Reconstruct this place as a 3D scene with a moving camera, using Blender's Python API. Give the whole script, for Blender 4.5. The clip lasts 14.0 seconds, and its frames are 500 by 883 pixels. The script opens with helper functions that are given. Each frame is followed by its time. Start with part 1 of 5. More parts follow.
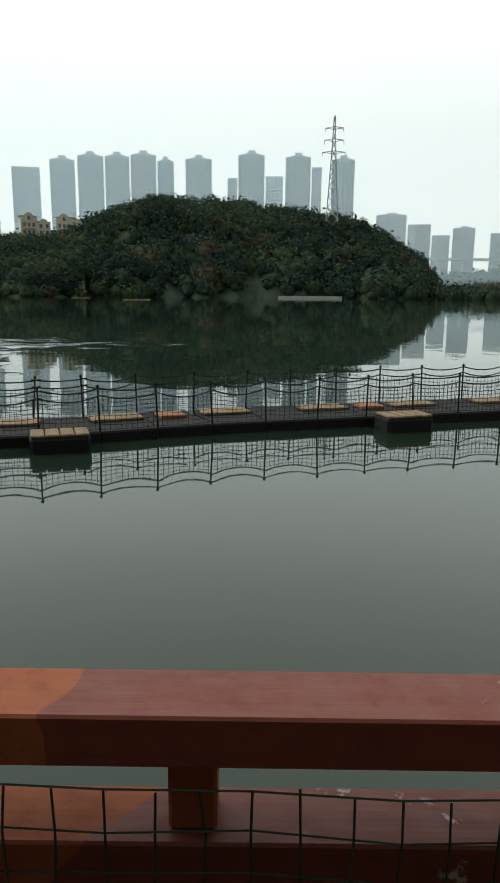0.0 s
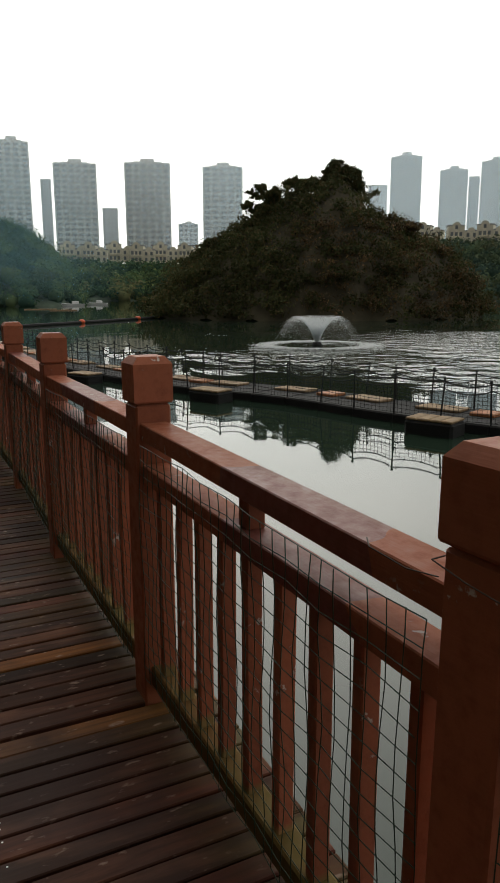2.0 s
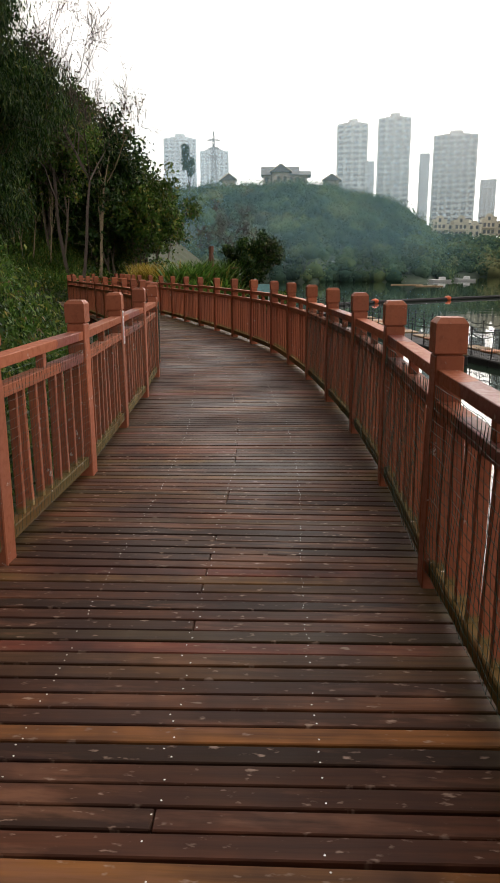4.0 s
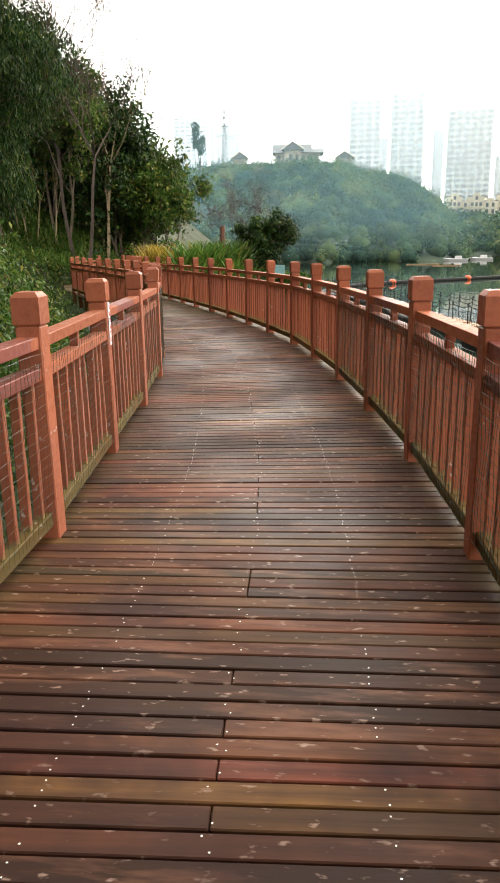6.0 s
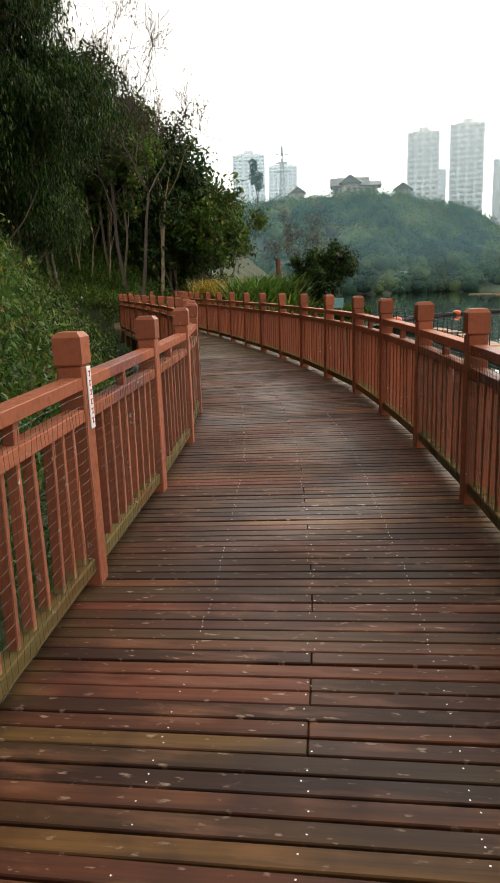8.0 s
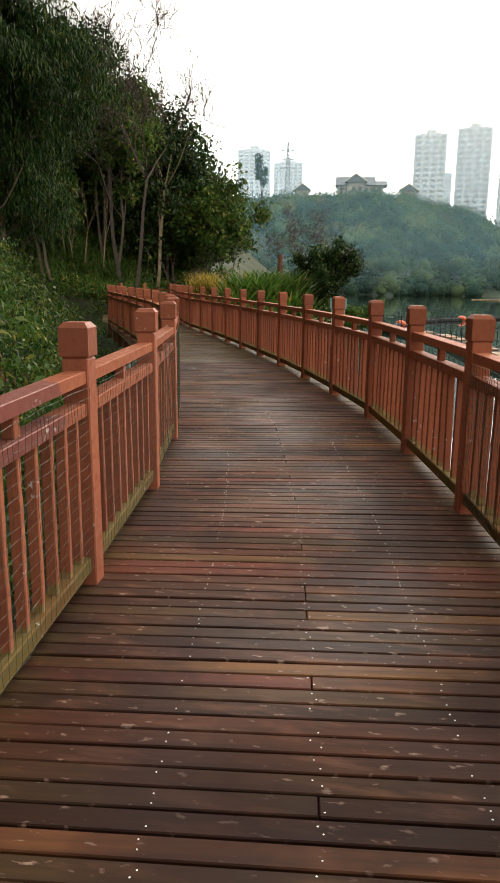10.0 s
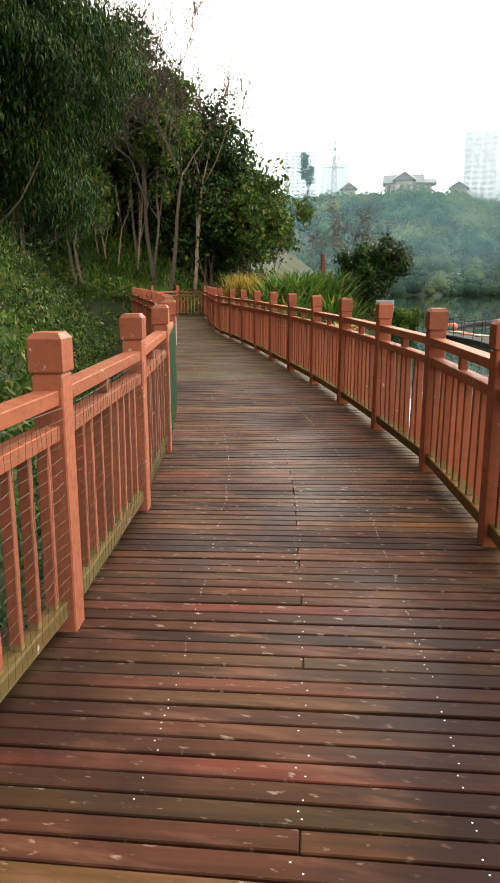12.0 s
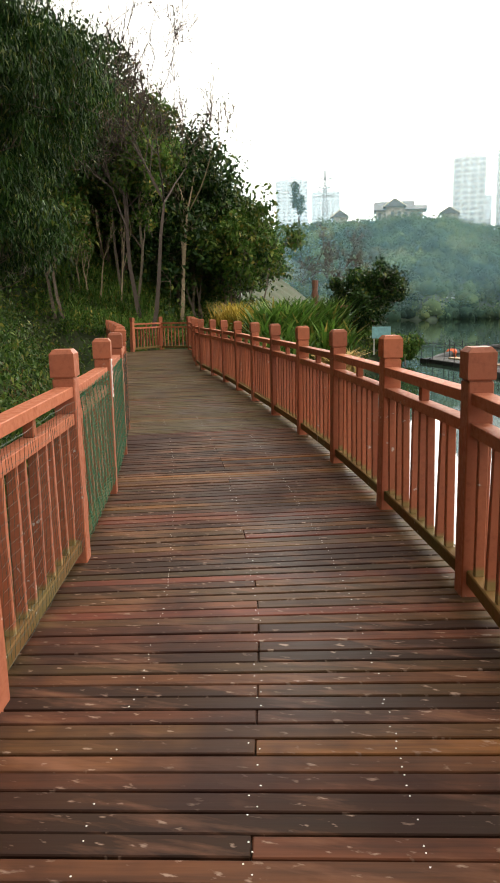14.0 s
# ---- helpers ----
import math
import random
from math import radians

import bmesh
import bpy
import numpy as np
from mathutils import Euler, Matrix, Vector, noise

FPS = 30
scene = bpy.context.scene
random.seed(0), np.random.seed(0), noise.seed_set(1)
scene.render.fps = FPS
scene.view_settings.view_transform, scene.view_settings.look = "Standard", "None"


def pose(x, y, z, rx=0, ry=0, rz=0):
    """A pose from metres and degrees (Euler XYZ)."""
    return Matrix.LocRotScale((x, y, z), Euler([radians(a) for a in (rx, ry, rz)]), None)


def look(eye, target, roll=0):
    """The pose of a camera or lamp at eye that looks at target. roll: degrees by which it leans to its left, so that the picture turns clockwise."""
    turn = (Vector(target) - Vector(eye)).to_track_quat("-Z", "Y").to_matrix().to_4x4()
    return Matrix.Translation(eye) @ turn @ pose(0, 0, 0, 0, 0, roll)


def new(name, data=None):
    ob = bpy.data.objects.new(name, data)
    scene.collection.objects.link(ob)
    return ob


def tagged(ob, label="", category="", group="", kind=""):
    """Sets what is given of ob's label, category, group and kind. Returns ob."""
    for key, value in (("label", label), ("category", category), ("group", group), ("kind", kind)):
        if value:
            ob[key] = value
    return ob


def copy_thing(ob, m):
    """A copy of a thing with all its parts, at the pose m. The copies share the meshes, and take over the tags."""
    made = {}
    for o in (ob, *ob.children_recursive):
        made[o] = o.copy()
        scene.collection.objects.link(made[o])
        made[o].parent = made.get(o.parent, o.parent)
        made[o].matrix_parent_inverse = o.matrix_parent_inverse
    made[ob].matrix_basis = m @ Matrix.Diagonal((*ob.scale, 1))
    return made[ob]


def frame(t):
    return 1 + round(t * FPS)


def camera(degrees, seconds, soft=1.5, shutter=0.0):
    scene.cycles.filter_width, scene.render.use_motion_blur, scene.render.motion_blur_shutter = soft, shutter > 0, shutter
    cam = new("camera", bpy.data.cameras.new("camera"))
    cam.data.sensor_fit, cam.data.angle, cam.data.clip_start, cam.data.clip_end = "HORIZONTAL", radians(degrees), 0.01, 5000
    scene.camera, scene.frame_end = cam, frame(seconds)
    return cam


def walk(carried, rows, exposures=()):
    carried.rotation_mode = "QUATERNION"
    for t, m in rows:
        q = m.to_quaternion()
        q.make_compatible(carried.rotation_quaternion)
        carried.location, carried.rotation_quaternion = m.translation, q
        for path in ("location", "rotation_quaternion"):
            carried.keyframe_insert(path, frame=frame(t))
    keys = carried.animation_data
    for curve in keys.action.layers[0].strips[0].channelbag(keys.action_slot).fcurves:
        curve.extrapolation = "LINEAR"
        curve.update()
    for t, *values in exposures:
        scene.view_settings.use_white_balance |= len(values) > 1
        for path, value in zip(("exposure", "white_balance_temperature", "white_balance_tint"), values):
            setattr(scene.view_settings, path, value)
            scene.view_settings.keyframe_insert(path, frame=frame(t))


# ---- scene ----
cam = camera(38.66, 14.0, soft=1.7)
PATH = [
    (0, (0.034, 0.130, 1.449), (-0.285, 2.059, 1.032), 0.46),
    (0.5, (0.022, 0.115, 1.458), (-0.766, 1.902, 1.028), 0.08),
    (1, (0.029, 0.049, 1.480), (-1.202, 1.568, 1.059), -0.44),
    (1.5, (-0.003, -0.015, 1.467), (-1.609, 1.102, 1.053), -0.42),
    (2, (-0.092, -0.038, 1.456), (-1.886, 0.744, 1.045), -0.21),
    (2.5, (-0.234, -0.091, 1.447), (-2.109, 0.453, 1.015), 0.19),
    (3, (-0.364, -0.165, 1.449), (-2.301, 0.095, 1.022), 1.94),
    (3.5, (-0.596, -0.115, 1.447), (-2.541, -0.084, 0.983), 0.32),
    (4, (-0.859, -0.086, 1.451), (-2.796, -0.243, 0.980), -0.21),
    (4.2, (-0.974, -0.110, 1.445), (-2.899, -0.310, 0.943), 0.43),
    (6.3, (-2.662, -0.304, 1.424), (-4.582, -0.501, 0.899), -1.01),
    (6.5, (-2.839, -0.308, 1.422), (-4.756, -0.574, 0.917), -1.57),
    (7, (-3.279, -0.302, 1.431), (-5.195, -0.610, 0.945), -0.22),
    (7.5, (-3.709, -0.407, 1.448), (-5.654, -0.602, 1.023), -0.53),
    (8, (-4.184, -0.421, 1.437), (-6.105, -0.774, 1.006), -1.87),
    (8.2, (-4.356, -0.445, 1.439), (-6.272, -0.794, 0.983), -0.44),
    (10.3, (-6.223, -0.665, 1.437), (-8.144, -1.005, 0.994), 0.80),
    (10.5, (-6.460, -0.664, 1.436), (-8.372, -1.028, 0.976), 1.32),
    (11, (-6.962, -0.709, 1.433), (-8.880, -1.043, 0.973), 3.11),
    (11.5, (-7.471, -0.757, 1.444), (-9.379, -1.142, 0.986), -0.43),
    (12, (-8.005, -0.763, 1.442), (-9.901, -1.224, 1.002), 0.09),
    (12.5, (-8.471, -0.797, 1.448), (-10.401, -1.177, 1.085), 0.60),
    (13, (-8.998, -0.792, 1.438), (-10.897, -1.279, 1.044), -1.57),
    (13.5, (-9.501, -0.864, 1.424), (-11.411, -1.329, 1.059), 0.20),
    (14, (-9.983, -0.956, 1.442), (-11.896, -1.415, 1.078), -1.24),
]
EXPOSURES = [(0.0, -2.55, 6600, 1), (1.5, -2.72, 6900, 7), (2.5, -2.7, 7000, 10), (3.0, -2.5, 7100, 13), (4.2, -1.8, 7200, 15), (6.3, -0.8, 7300, 12), (7.0, -0.95, 7300, 12), (7.5, -1.65, 7200, 8), (8.2, -1.6, 7300, 12), (10.4, -1.48, 7300, 12), (11.0, -0.95, 7300, 13), (12.0, -0.92, 7300, 12), (13.0, -1.2, 7300, 10), (14.0, -1.12, 7300, 10)]
walk(cam, [(t, look(eye, target, roll)) for t, eye, target, roll in PATH], EXPOSURES)

# ---- light: bright hazy overcast, a sun veiled behind cloud over the lake ----
SUN_AZ, SUN_EL = 160.0, 24.0
world = bpy.data.worlds.new("overcast_sky")
scene.world = world
world.use_nodes = True
wt = world.node_tree
wt.nodes.clear()
w_out = wt.nodes.new("ShaderNodeOutputWorld")
w_bg = wt.nodes.new("ShaderNodeBackground")
w_sky = wt.nodes.new("ShaderNodeTexSky")
w_sky.sky_type = "NISHITA"
w_sky.sun_disc = False
w_sky.sun_elevation = radians(SUN_EL)
w_sky.sun_rotation = radians(90 - SUN_AZ)
w_sky.dust_density = 6.0
w_mix = wt.nodes.new("ShaderNodeMix")
w_mix.data_type = "RGBA"
w_mix.inputs[0].default_value = 0.93
# haze: brightest round the veiled sun, dimmer on the far side of the sky
w_co = wt.nodes.new("ShaderNodeTexCoord")
def heading(az, el):
    a, e = radians(az), radians(el)
    return Vector((math.cos(a) * math.cos(e), math.sin(a) * math.cos(e), math.sin(e)))


w_sum = wt.nodes.new("ShaderNodeMath")
w_sum.operation = "ADD"
for slot, toward, low, high, dim, bright in ((0, heading(128, 6), -0.35, 0.55, 17.0, 60.0), (1, heading(SUN_AZ, SUN_EL), 0.84, 1.0, 0.0, 90.0)):
    w_dot = wt.nodes.new("ShaderNodeVectorMath")
    w_dot.operation = "DOT_PRODUCT"
    w_dot.inputs[1].default_value = toward
    wt.links.new(w_co.outputs["Generated"], w_dot.inputs[0])
    w_map = wt.nodes.new("ShaderNodeMapRange")
    w_map.interpolation_type = "SMOOTHSTEP"
    for k, v in (("From Min", low), ("From Max", high), ("To Min", dim), ("To Max", bright)):
        w_map.inputs[k].default_value = v
    wt.links.new(w_dot.outputs["Value"], w_map.inputs["Value"])
    wt.links.new(w_map.outputs[0], w_sum.inputs[slot])
w_tint = wt.nodes.new("ShaderNodeVectorMath")
w_tint.operation = "SCALE"
w_tint.inputs[0].default_value = (0.985, 1.0, 1.005)
wt.links.new(w_sum.outputs[0], w_tint.inputs["Scale"])
wt.links.new(w_tint.outputs[0], w_mix.inputs[7])
wt.links.new(w_sky.outputs[0], w_mix.inputs[6])
wt.links.new(w_mix.outputs[2], w_bg.inputs[0])
w_bg.inputs[1].default_value = 0.115
wt.links.new(w_bg.outputs[0], w_out.inputs[0])

sun_data = bpy.data.lights.new("sun", "SUN")
sun_data.energy, sun_data.angle, sun_data.color = 0.6, radians(50), (1.0, 0.95, 0.88)
sun = new("sun", sun_data)
sun.matrix_world = look(heading(SUN_AZ, SUN_EL) * 200, (0, 0, 0))


# ---- materials ----
def shader(name):
    m = bpy.data.materials.new(name)
    m.use_nodes = True
    nt = m.node_tree
    return m, nt, nt.nodes["Principled BSDF"]


def node(nt, kind, **sets):
    n = nt.nodes.new(kind)
    for k, v in sets.items():
        if k == "operation":
            n.operation = v
        elif k == "data_type":
            n.data_type = v
        elif k == "blend_type":
            n.blend_type = v
        else:
            n.inputs[k.replace("_", " ")].default_value = v
    return n


def ramp(nt, fac, stops):
    r = nt.nodes.new("ShaderNodeValToRGB")
    els = r.color_ramp.elements
    while len(els) < len(stops):
        els.new(0.5)
    for e, (p, c) in zip(els, stops):
        e.position, e.color = p, (*c, 1) if len(c) == 3 else c
    nt.links.new(fac, r.inputs[0])
    return r.outputs[0]


def mix(nt, fac, a, b, how="MIX"):
    n = nt.nodes.new("ShaderNodeMix")
    n.data_type, n.blend_type = "RGBA", how
    for sock, v in ((0, fac), (6, a), (7, b)):
        if isinstance(v, (int, float)):
            n.inputs[sock].default_value = v
        elif isinstance(v, tuple):
            n.inputs[sock].default_value = (*v, 1)
        else:
            nt.links.new(v, n.inputs[sock])
    return n.outputs[2]


def noise_of(nt, scale, detail=4.0, stretch=(1, 1, 1), rough=0.55, coords="Object"):
    tc = nt.nodes.new("ShaderNodeTexCoord")
    mp = nt.nodes.new("ShaderNodeMapping")
    mp.inputs["Scale"].default_value = stretch
    nt.links.new(tc.outputs[coords], mp.inputs[0])
    n = node(nt, "ShaderNodeTexNoise", Scale=scale, Detail=detail, Roughness=rough)
    nt.links.new(mp.outputs[0], n.inputs["Vector"])
    return n.outputs[0]


def bump(nt, bsdf, height, strength=0.3, distance=0.01):
    b = node(nt, "ShaderNodeBump", Strength=strength, Distance=distance)
    nt.links.new(height, b.inputs["Height"])
    nt.links.new(b.outputs[0], bsdf.inputs["Normal"])


def world_pos(nt):
    return nt.nodes.new("ShaderNodeNewGeometry").outputs["Position"]


def paint_material(name, base, worn, dark, gloss=0.45, foot=0.0, dark_spans=()):
    """Brush-painted timber: weathered coat, patches of a second tone, drips and grain."""
    m, nt, b = shader(name)
    g = nt.nodes.new("ShaderNodeNewGeometry")
    big = node(nt, "ShaderNodeTexNoise", Scale=1.25, Detail=1.5)
    nt.links.new(g.outputs["Position"], big.inputs["Vector"])
    fine = node(nt, "ShaderNodeTexNoise", Scale=26.0, Detail=6.0, Roughness=0.65)
    nt.links.new(g.outputs["Position"], fine.inputs["Vector"])
    info = nt.nodes.new("ShaderNodeObjectInfo")
    coat = ramp(nt, big.outputs[0], [(0.42, (0, 0, 0)), (0.58, (0.45, 0.45, 0.45))])
    if dark_spans:
        # darker stretches of rail (centre, half length), with a wandering edge
        sx = nt.nodes.new("ShaderNodeSeparateXYZ")
        nt.links.new(g.outputs["Position"], sx.inputs[0])
        edge_noise = node(nt, "ShaderNodeTexNoise", Scale=7.0, Detail=1.0)
        nt.links.new(g.outputs["Position"], edge_noise.inputs["Vector"])
        along = nt.nodes.new("ShaderNodeMath")
        along.operation = "MULTIPLY_ADD"
        along.inputs[1].default_value = 0.3
        nt.links.new(edge_noise.outputs[0], along.inputs[0])
        nt.links.new(sx.outputs[0], along.inputs[2])
        coat = None
        for centre, half in dark_spans:
            near = nt.nodes.new("ShaderNodeMath")
            near.operation = "COMPARE"
            near.inputs[1].default_value, near.inputs[2].default_value = centre + 0.15, half
            nt.links.new(along.outputs[0], near.inputs[0])
            if coat is None:
                coat = near.outputs[0]
            else:
                both = nt.nodes.new("ShaderNodeMath")
                both.operation = "MAXIMUM"
                nt.links.new(coat, both.inputs[0])
                nt.links.new(near.outputs[0], both.inputs[1])
                coat = both.outputs[0]
    c = mix(nt, coat, base, worn)
    peel = nt.nodes.new("ShaderNodeMath")
    peel.operation = "MULTIPLY"
    nt.links.new(ramp(nt, big.outputs[0], [(0.478, (0, 0, 0)), (0.492, (1, 1, 1)), (0.503, (1, 1, 1)), (0.515, (0, 0, 0))]), peel.inputs[0])
    nt.links.new(ramp(nt, fine.outputs[0], [(0.60, (0, 0, 0)), (0.64, (1, 1, 1))]), peel.inputs[1])
    c = mix(nt, ramp(nt, fine.outputs[0], [(0.48, (0, 0, 0)), (0.78, (0.45, 0.45, 0.45))]), c, dark)
    c = mix(nt, peel.outputs[0], c, (0.55, 0.47, 0.42))
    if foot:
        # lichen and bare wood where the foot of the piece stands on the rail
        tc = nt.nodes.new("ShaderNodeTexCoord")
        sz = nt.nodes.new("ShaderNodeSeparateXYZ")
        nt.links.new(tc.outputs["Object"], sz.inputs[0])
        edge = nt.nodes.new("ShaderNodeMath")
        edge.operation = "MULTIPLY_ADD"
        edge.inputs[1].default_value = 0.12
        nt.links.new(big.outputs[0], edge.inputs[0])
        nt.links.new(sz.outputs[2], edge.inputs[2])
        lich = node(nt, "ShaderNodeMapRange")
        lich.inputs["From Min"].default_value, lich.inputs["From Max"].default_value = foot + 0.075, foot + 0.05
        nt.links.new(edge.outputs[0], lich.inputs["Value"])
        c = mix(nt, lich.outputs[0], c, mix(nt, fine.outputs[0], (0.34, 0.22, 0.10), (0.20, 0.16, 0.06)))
    hsv = nt.nodes.new("ShaderNodeHueSaturation")
    val = node(nt, "ShaderNodeMapRange")
    val.inputs["To Min"].default_value, val.inputs["To Max"].default_value = 0.8, 1.15
    nt.links.new(info.outputs["Random"], val.inputs["Value"])
    nt.links.new(val.outputs[0], hsv.inputs["Value"])
    nt.links.new(c, hsv.inputs["Color"])
    nt.links.new(hsv.outputs[0], b.inputs["Base Color"])
    r = ramp(nt, fine.outputs[0], [(0.3, (gloss - 0.1,) * 3), (0.7, (gloss + 0.2,) * 3)])
    nt.links.new(r, b.inputs["Roughness"])
    # specular level follows the same mask, 0.06 up to 0.30
    nt.links.new(ramp(nt, coat, [(0.0, (0.06,) * 3), (1.0, (0.30,) * 3)]), b.inputs["Specular IOR Level"])
    grain = noise_of(nt, 60.0, 3.0, (0.08, 1, 1))
    bump(nt, b, grain, 0.25, 0.004)
    return m


DARK_SPANS = ((0.27, 0.52), (-1.42, 0.3), (-3.3, 0.35), (-5.4, 0.25), (-8.2, 0.4))
BASE_COAT, DULL_COAT, GRIME = (0.38, 0.125, 0.068), (0.29, 0.094, 0.056), (0.13, 0.042, 0.026)
PAINT = paint_material("terracotta_paint", BASE_COAT, DULL_COAT, GRIME)
RAIL_PAINT = paint_material("terracotta_paint_with_dark_spans", BASE_COAT, (0.22, 0.062, 0.046), GRIME, dark_spans=DARK_SPANS)
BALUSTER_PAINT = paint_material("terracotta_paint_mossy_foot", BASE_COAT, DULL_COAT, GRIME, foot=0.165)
PAINT_MOSS = paint_material("mossy_painted_wood", (0.15, 0.08, 0.03), (0.12, 0.11, 0.03), (0.07, 0.085, 0.02), 0.75)


def deck_material():
    m, nt, b = shader("wet_worn_deck_timber")
    info = nt.nodes.new("ShaderNodeObjectInfo")
    g = nt.nodes.new("ShaderNodeNewGeometry")
    both = nt.nodes.new("ShaderNodeMath")
    both.operation = "ADD"
    nt.links.new(info.outputs["Random"], both.inputs[0])
    nt.links.new(g.outputs["Random Per Island"], both.inputs[1])
    fr = nt.nodes.new("ShaderNodeMath")
    fr.operation = "FRACT"
    nt.links.new(both.outputs[0], fr.inputs[0])
    board = ramp(nt, fr.outputs[0], [(0.0, (0.030, 0.014, 0.007)), (0.2, (0.066, 0.026, 0.013)), (0.4, (0.105, 0.036, 0.018)), (0.55, (0.056, 0.034, 0.015)), (0.7, (0.115, 0.052, 0.020)), (0.82, (0.17, 0.044, 0.026)), (0.92, (0.14, 0.076, 0.024)), (1.0, (0.31, 0.115, 0.032))])
    grain = noise_of(nt, 22.0, 6.0, (1, 0.05, 1))
    c = mix(nt, ramp(nt, grain, [(0.35, (0, 0, 0)), (0.7, (0.75, 0.75, 0.75))]), board, (0.020, 0.011, 0.009))
    pos = g.outputs["Position"]
    mp = nt.nodes.new("ShaderNodeMapping")
    mp.inputs["Scale"].default_value = (9.0, 1.6, 1)
    nt.links.new(pos, mp.inputs[0])
    stain = node(nt, "ShaderNodeTexNoise", Scale=1.0, Detail=5.0, Roughness=0.6)
    nt.links.new(mp.outputs[0], stain.inputs["Vector"])
    c = mix(nt, ramp(nt, stain.outputs[0], [(0.52, (0, 0, 0)), (0.68, (0.65, 0.65, 0.65))]), c, (0.20, 0.088, 0.050))
    mp2 = nt.nodes.new("ShaderNodeMapping")
    mp2.inputs["Scale"].default_value = (34, 14, 1)
    mp2.inputs["Rotation"].default_value = (0, 0, 0.5)
    nt.links.new(pos, mp2.inputs[0])
    chip = node(nt, "ShaderNodeTexNoise", Scale=1.0, Detail=3.0, Roughness=0.5)
    nt.links.new(mp2.outputs[0], chip.inputs["Vector"])
    c = mix(nt, ramp(nt, chip.outputs[0], [(0.635, (0, 0, 0)), (0.72, (0.85, 0.85, 0.85))]), c, (0.32, 0.22, 0.17))
    damp = node(nt, "ShaderNodeTexNoise", Scale=1.15, Detail=4.0, Roughness=0.6)
    nt.links.new(pos, damp.inputs["Vector"])
    c = mix(nt, ramp(nt, damp.outputs[0], [(0.46, (0, 0, 0)), (0.62, (0.75, 0.75, 0.75))]), c, (0.026, 0.011, 0.009))
    # damp moss creeping in from the board ends
    tc = nt.nodes.new("ShaderNodeTexCoord")
    sx = nt.nodes.new("ShaderNodeSeparateXYZ")
    nt.links.new(tc.outputs["Object"], sx.inputs[0])
    ab = nt.nodes.new("ShaderNodeMath")
    ab.operation = "ABSOLUTE"
    nt.links.new(sx.outputs[1], ab.inputs[0])
    ed = node(nt, "ShaderNodeMapRange")
    ed.inputs["From Min"].default_value, ed.inputs["From Max"].default_value = 0.92, 1.2
    nt.links.new(ab.outputs[0], ed.inputs["Value"])
    mo = nt.nodes.new("ShaderNodeMath")
    mo.operation = "MULTIPLY"
    nt.links.new(ed.outputs[0], mo.inputs[0])
    nt.links.new(ramp(nt, stain.outputs[0], [(0.42, (0, 0, 0)), (0.6, (0.9, 0.9, 0.9))]), mo.inputs[1])
    c = mix(nt, mo.outputs[0], c, (0.085, 0.068, 0.024))
    nt.links.new(c, b.inputs["Base Color"])
    wet = node(nt, "ShaderNodeTexNoise", Scale=0.9, Detail=4.0)
    nt.links.new(pos, wet.inputs["Vector"])
    nt.links.new(ramp(nt, wet.outputs[0], [(0.35, (0.42,) * 3), (0.65, (0.7,) * 3)]), b.inputs["Roughness"])
    b.inputs["Specular IOR Level"].default_value = 0.10
    bump(nt, b, grain, 0.35, 0.004)
    return m


DECK = deck_material()


def plain(name, colour, rough=0.6, metal=0.0, vary=0.25, scale=8.0, relief=0.2):
    m, nt, b = shader(name)
    n = noise_of(nt, scale, 5.0)
    lo = tuple(v * (1 - vary) for v in colour)
    hi = tuple(min(1, v * (1 + vary)) for v in colour)
    nt.links.new(ramp(nt, n, [(0.3, lo), (0.7, hi)]), b.inputs["Base Color"])
    b.inputs["Roughness"].default_value = rough
    b.inputs["Metallic"].default_value = metal
    if relief:
        bump(nt, b, n, relief, 0.01)
    return m


NAIL = plain("galvanised_nail", (0.75, 0.74, 0.70), 0.35, 0.3, 0.1, 40, 0)
NET = plain("dark_green_wire", (0.010, 0.038, 0.020), 0.5, 0.0, 0.3, 20, 0)
GREEN_CLOTH = plain("green_plastic_mesh_cloth", (0.02, 0.13, 0.06), 0.7, 0, 0.3, 30, 0.3)
BLACK_ROPE = plain("black_rope", (0.02, 0.02, 0.02), 0.8, 0, 0.3, 30, 0.2)
FLOAT_DARK = plain("dark_float_plastic", (0.010, 0.010, 0.010), 0.85, 0, 0.3, 5, 0.2)
FLOAT_ORANGE = plain("faded_orange_float", (0.42, 0.16, 0.06), 0.6, 0, 0.4, 5, 0.3)
FLOAT_TAN = plain("sun_bleached_float_top", (0.33, 0.22, 0.12), 0.7, 0, 0.35, 6, 0.3)
BUOY = plain("orange_buoy", (0.75, 0.12, 0.03), 0.45, 0, 0.15, 6, 0.1)
BARK = plain("grey_brown_bark", (0.12, 0.09, 0.065), 0.9, 0, 0.45, 14, 0.6)
BIRCH = plain("pale_bark", (0.24, 0.175, 0.11), 0.85, 0, 0.4, 10, 0.5)
TWIG = plain("bare_twig", (0.07, 0.05, 0.04), 0.9, 0, 0.3, 10, 0.3)
WHITE = plain("white_enamel", (0.8, 0.8, 0.8), 0.35, 0, 0.05, 20, 0)
SIGN_RED = plain("red_sign_print", (0.55, 0.03, 0.03), 0.5, 0, 0.1, 20, 0)
TIN = plain("turquoise_tin", (0.20, 0.42, 0.45), 0.6, 0, 0.25, 6, 0.1)
ROOF = plain("grey_roof_tiles", (0.24, 0.25, 0.26), 0.8, 0, 0.3, 3, 0.4)
TIMBER = plain("brown_red_timber", (0.20, 0.085, 0.05), 0.7, 0, 0.3, 8, 0.3)
CREAM = plain("cream_render", (0.80, 0.74, 0.60), 0.85, 0, 0.15, 0.5, 0.1)
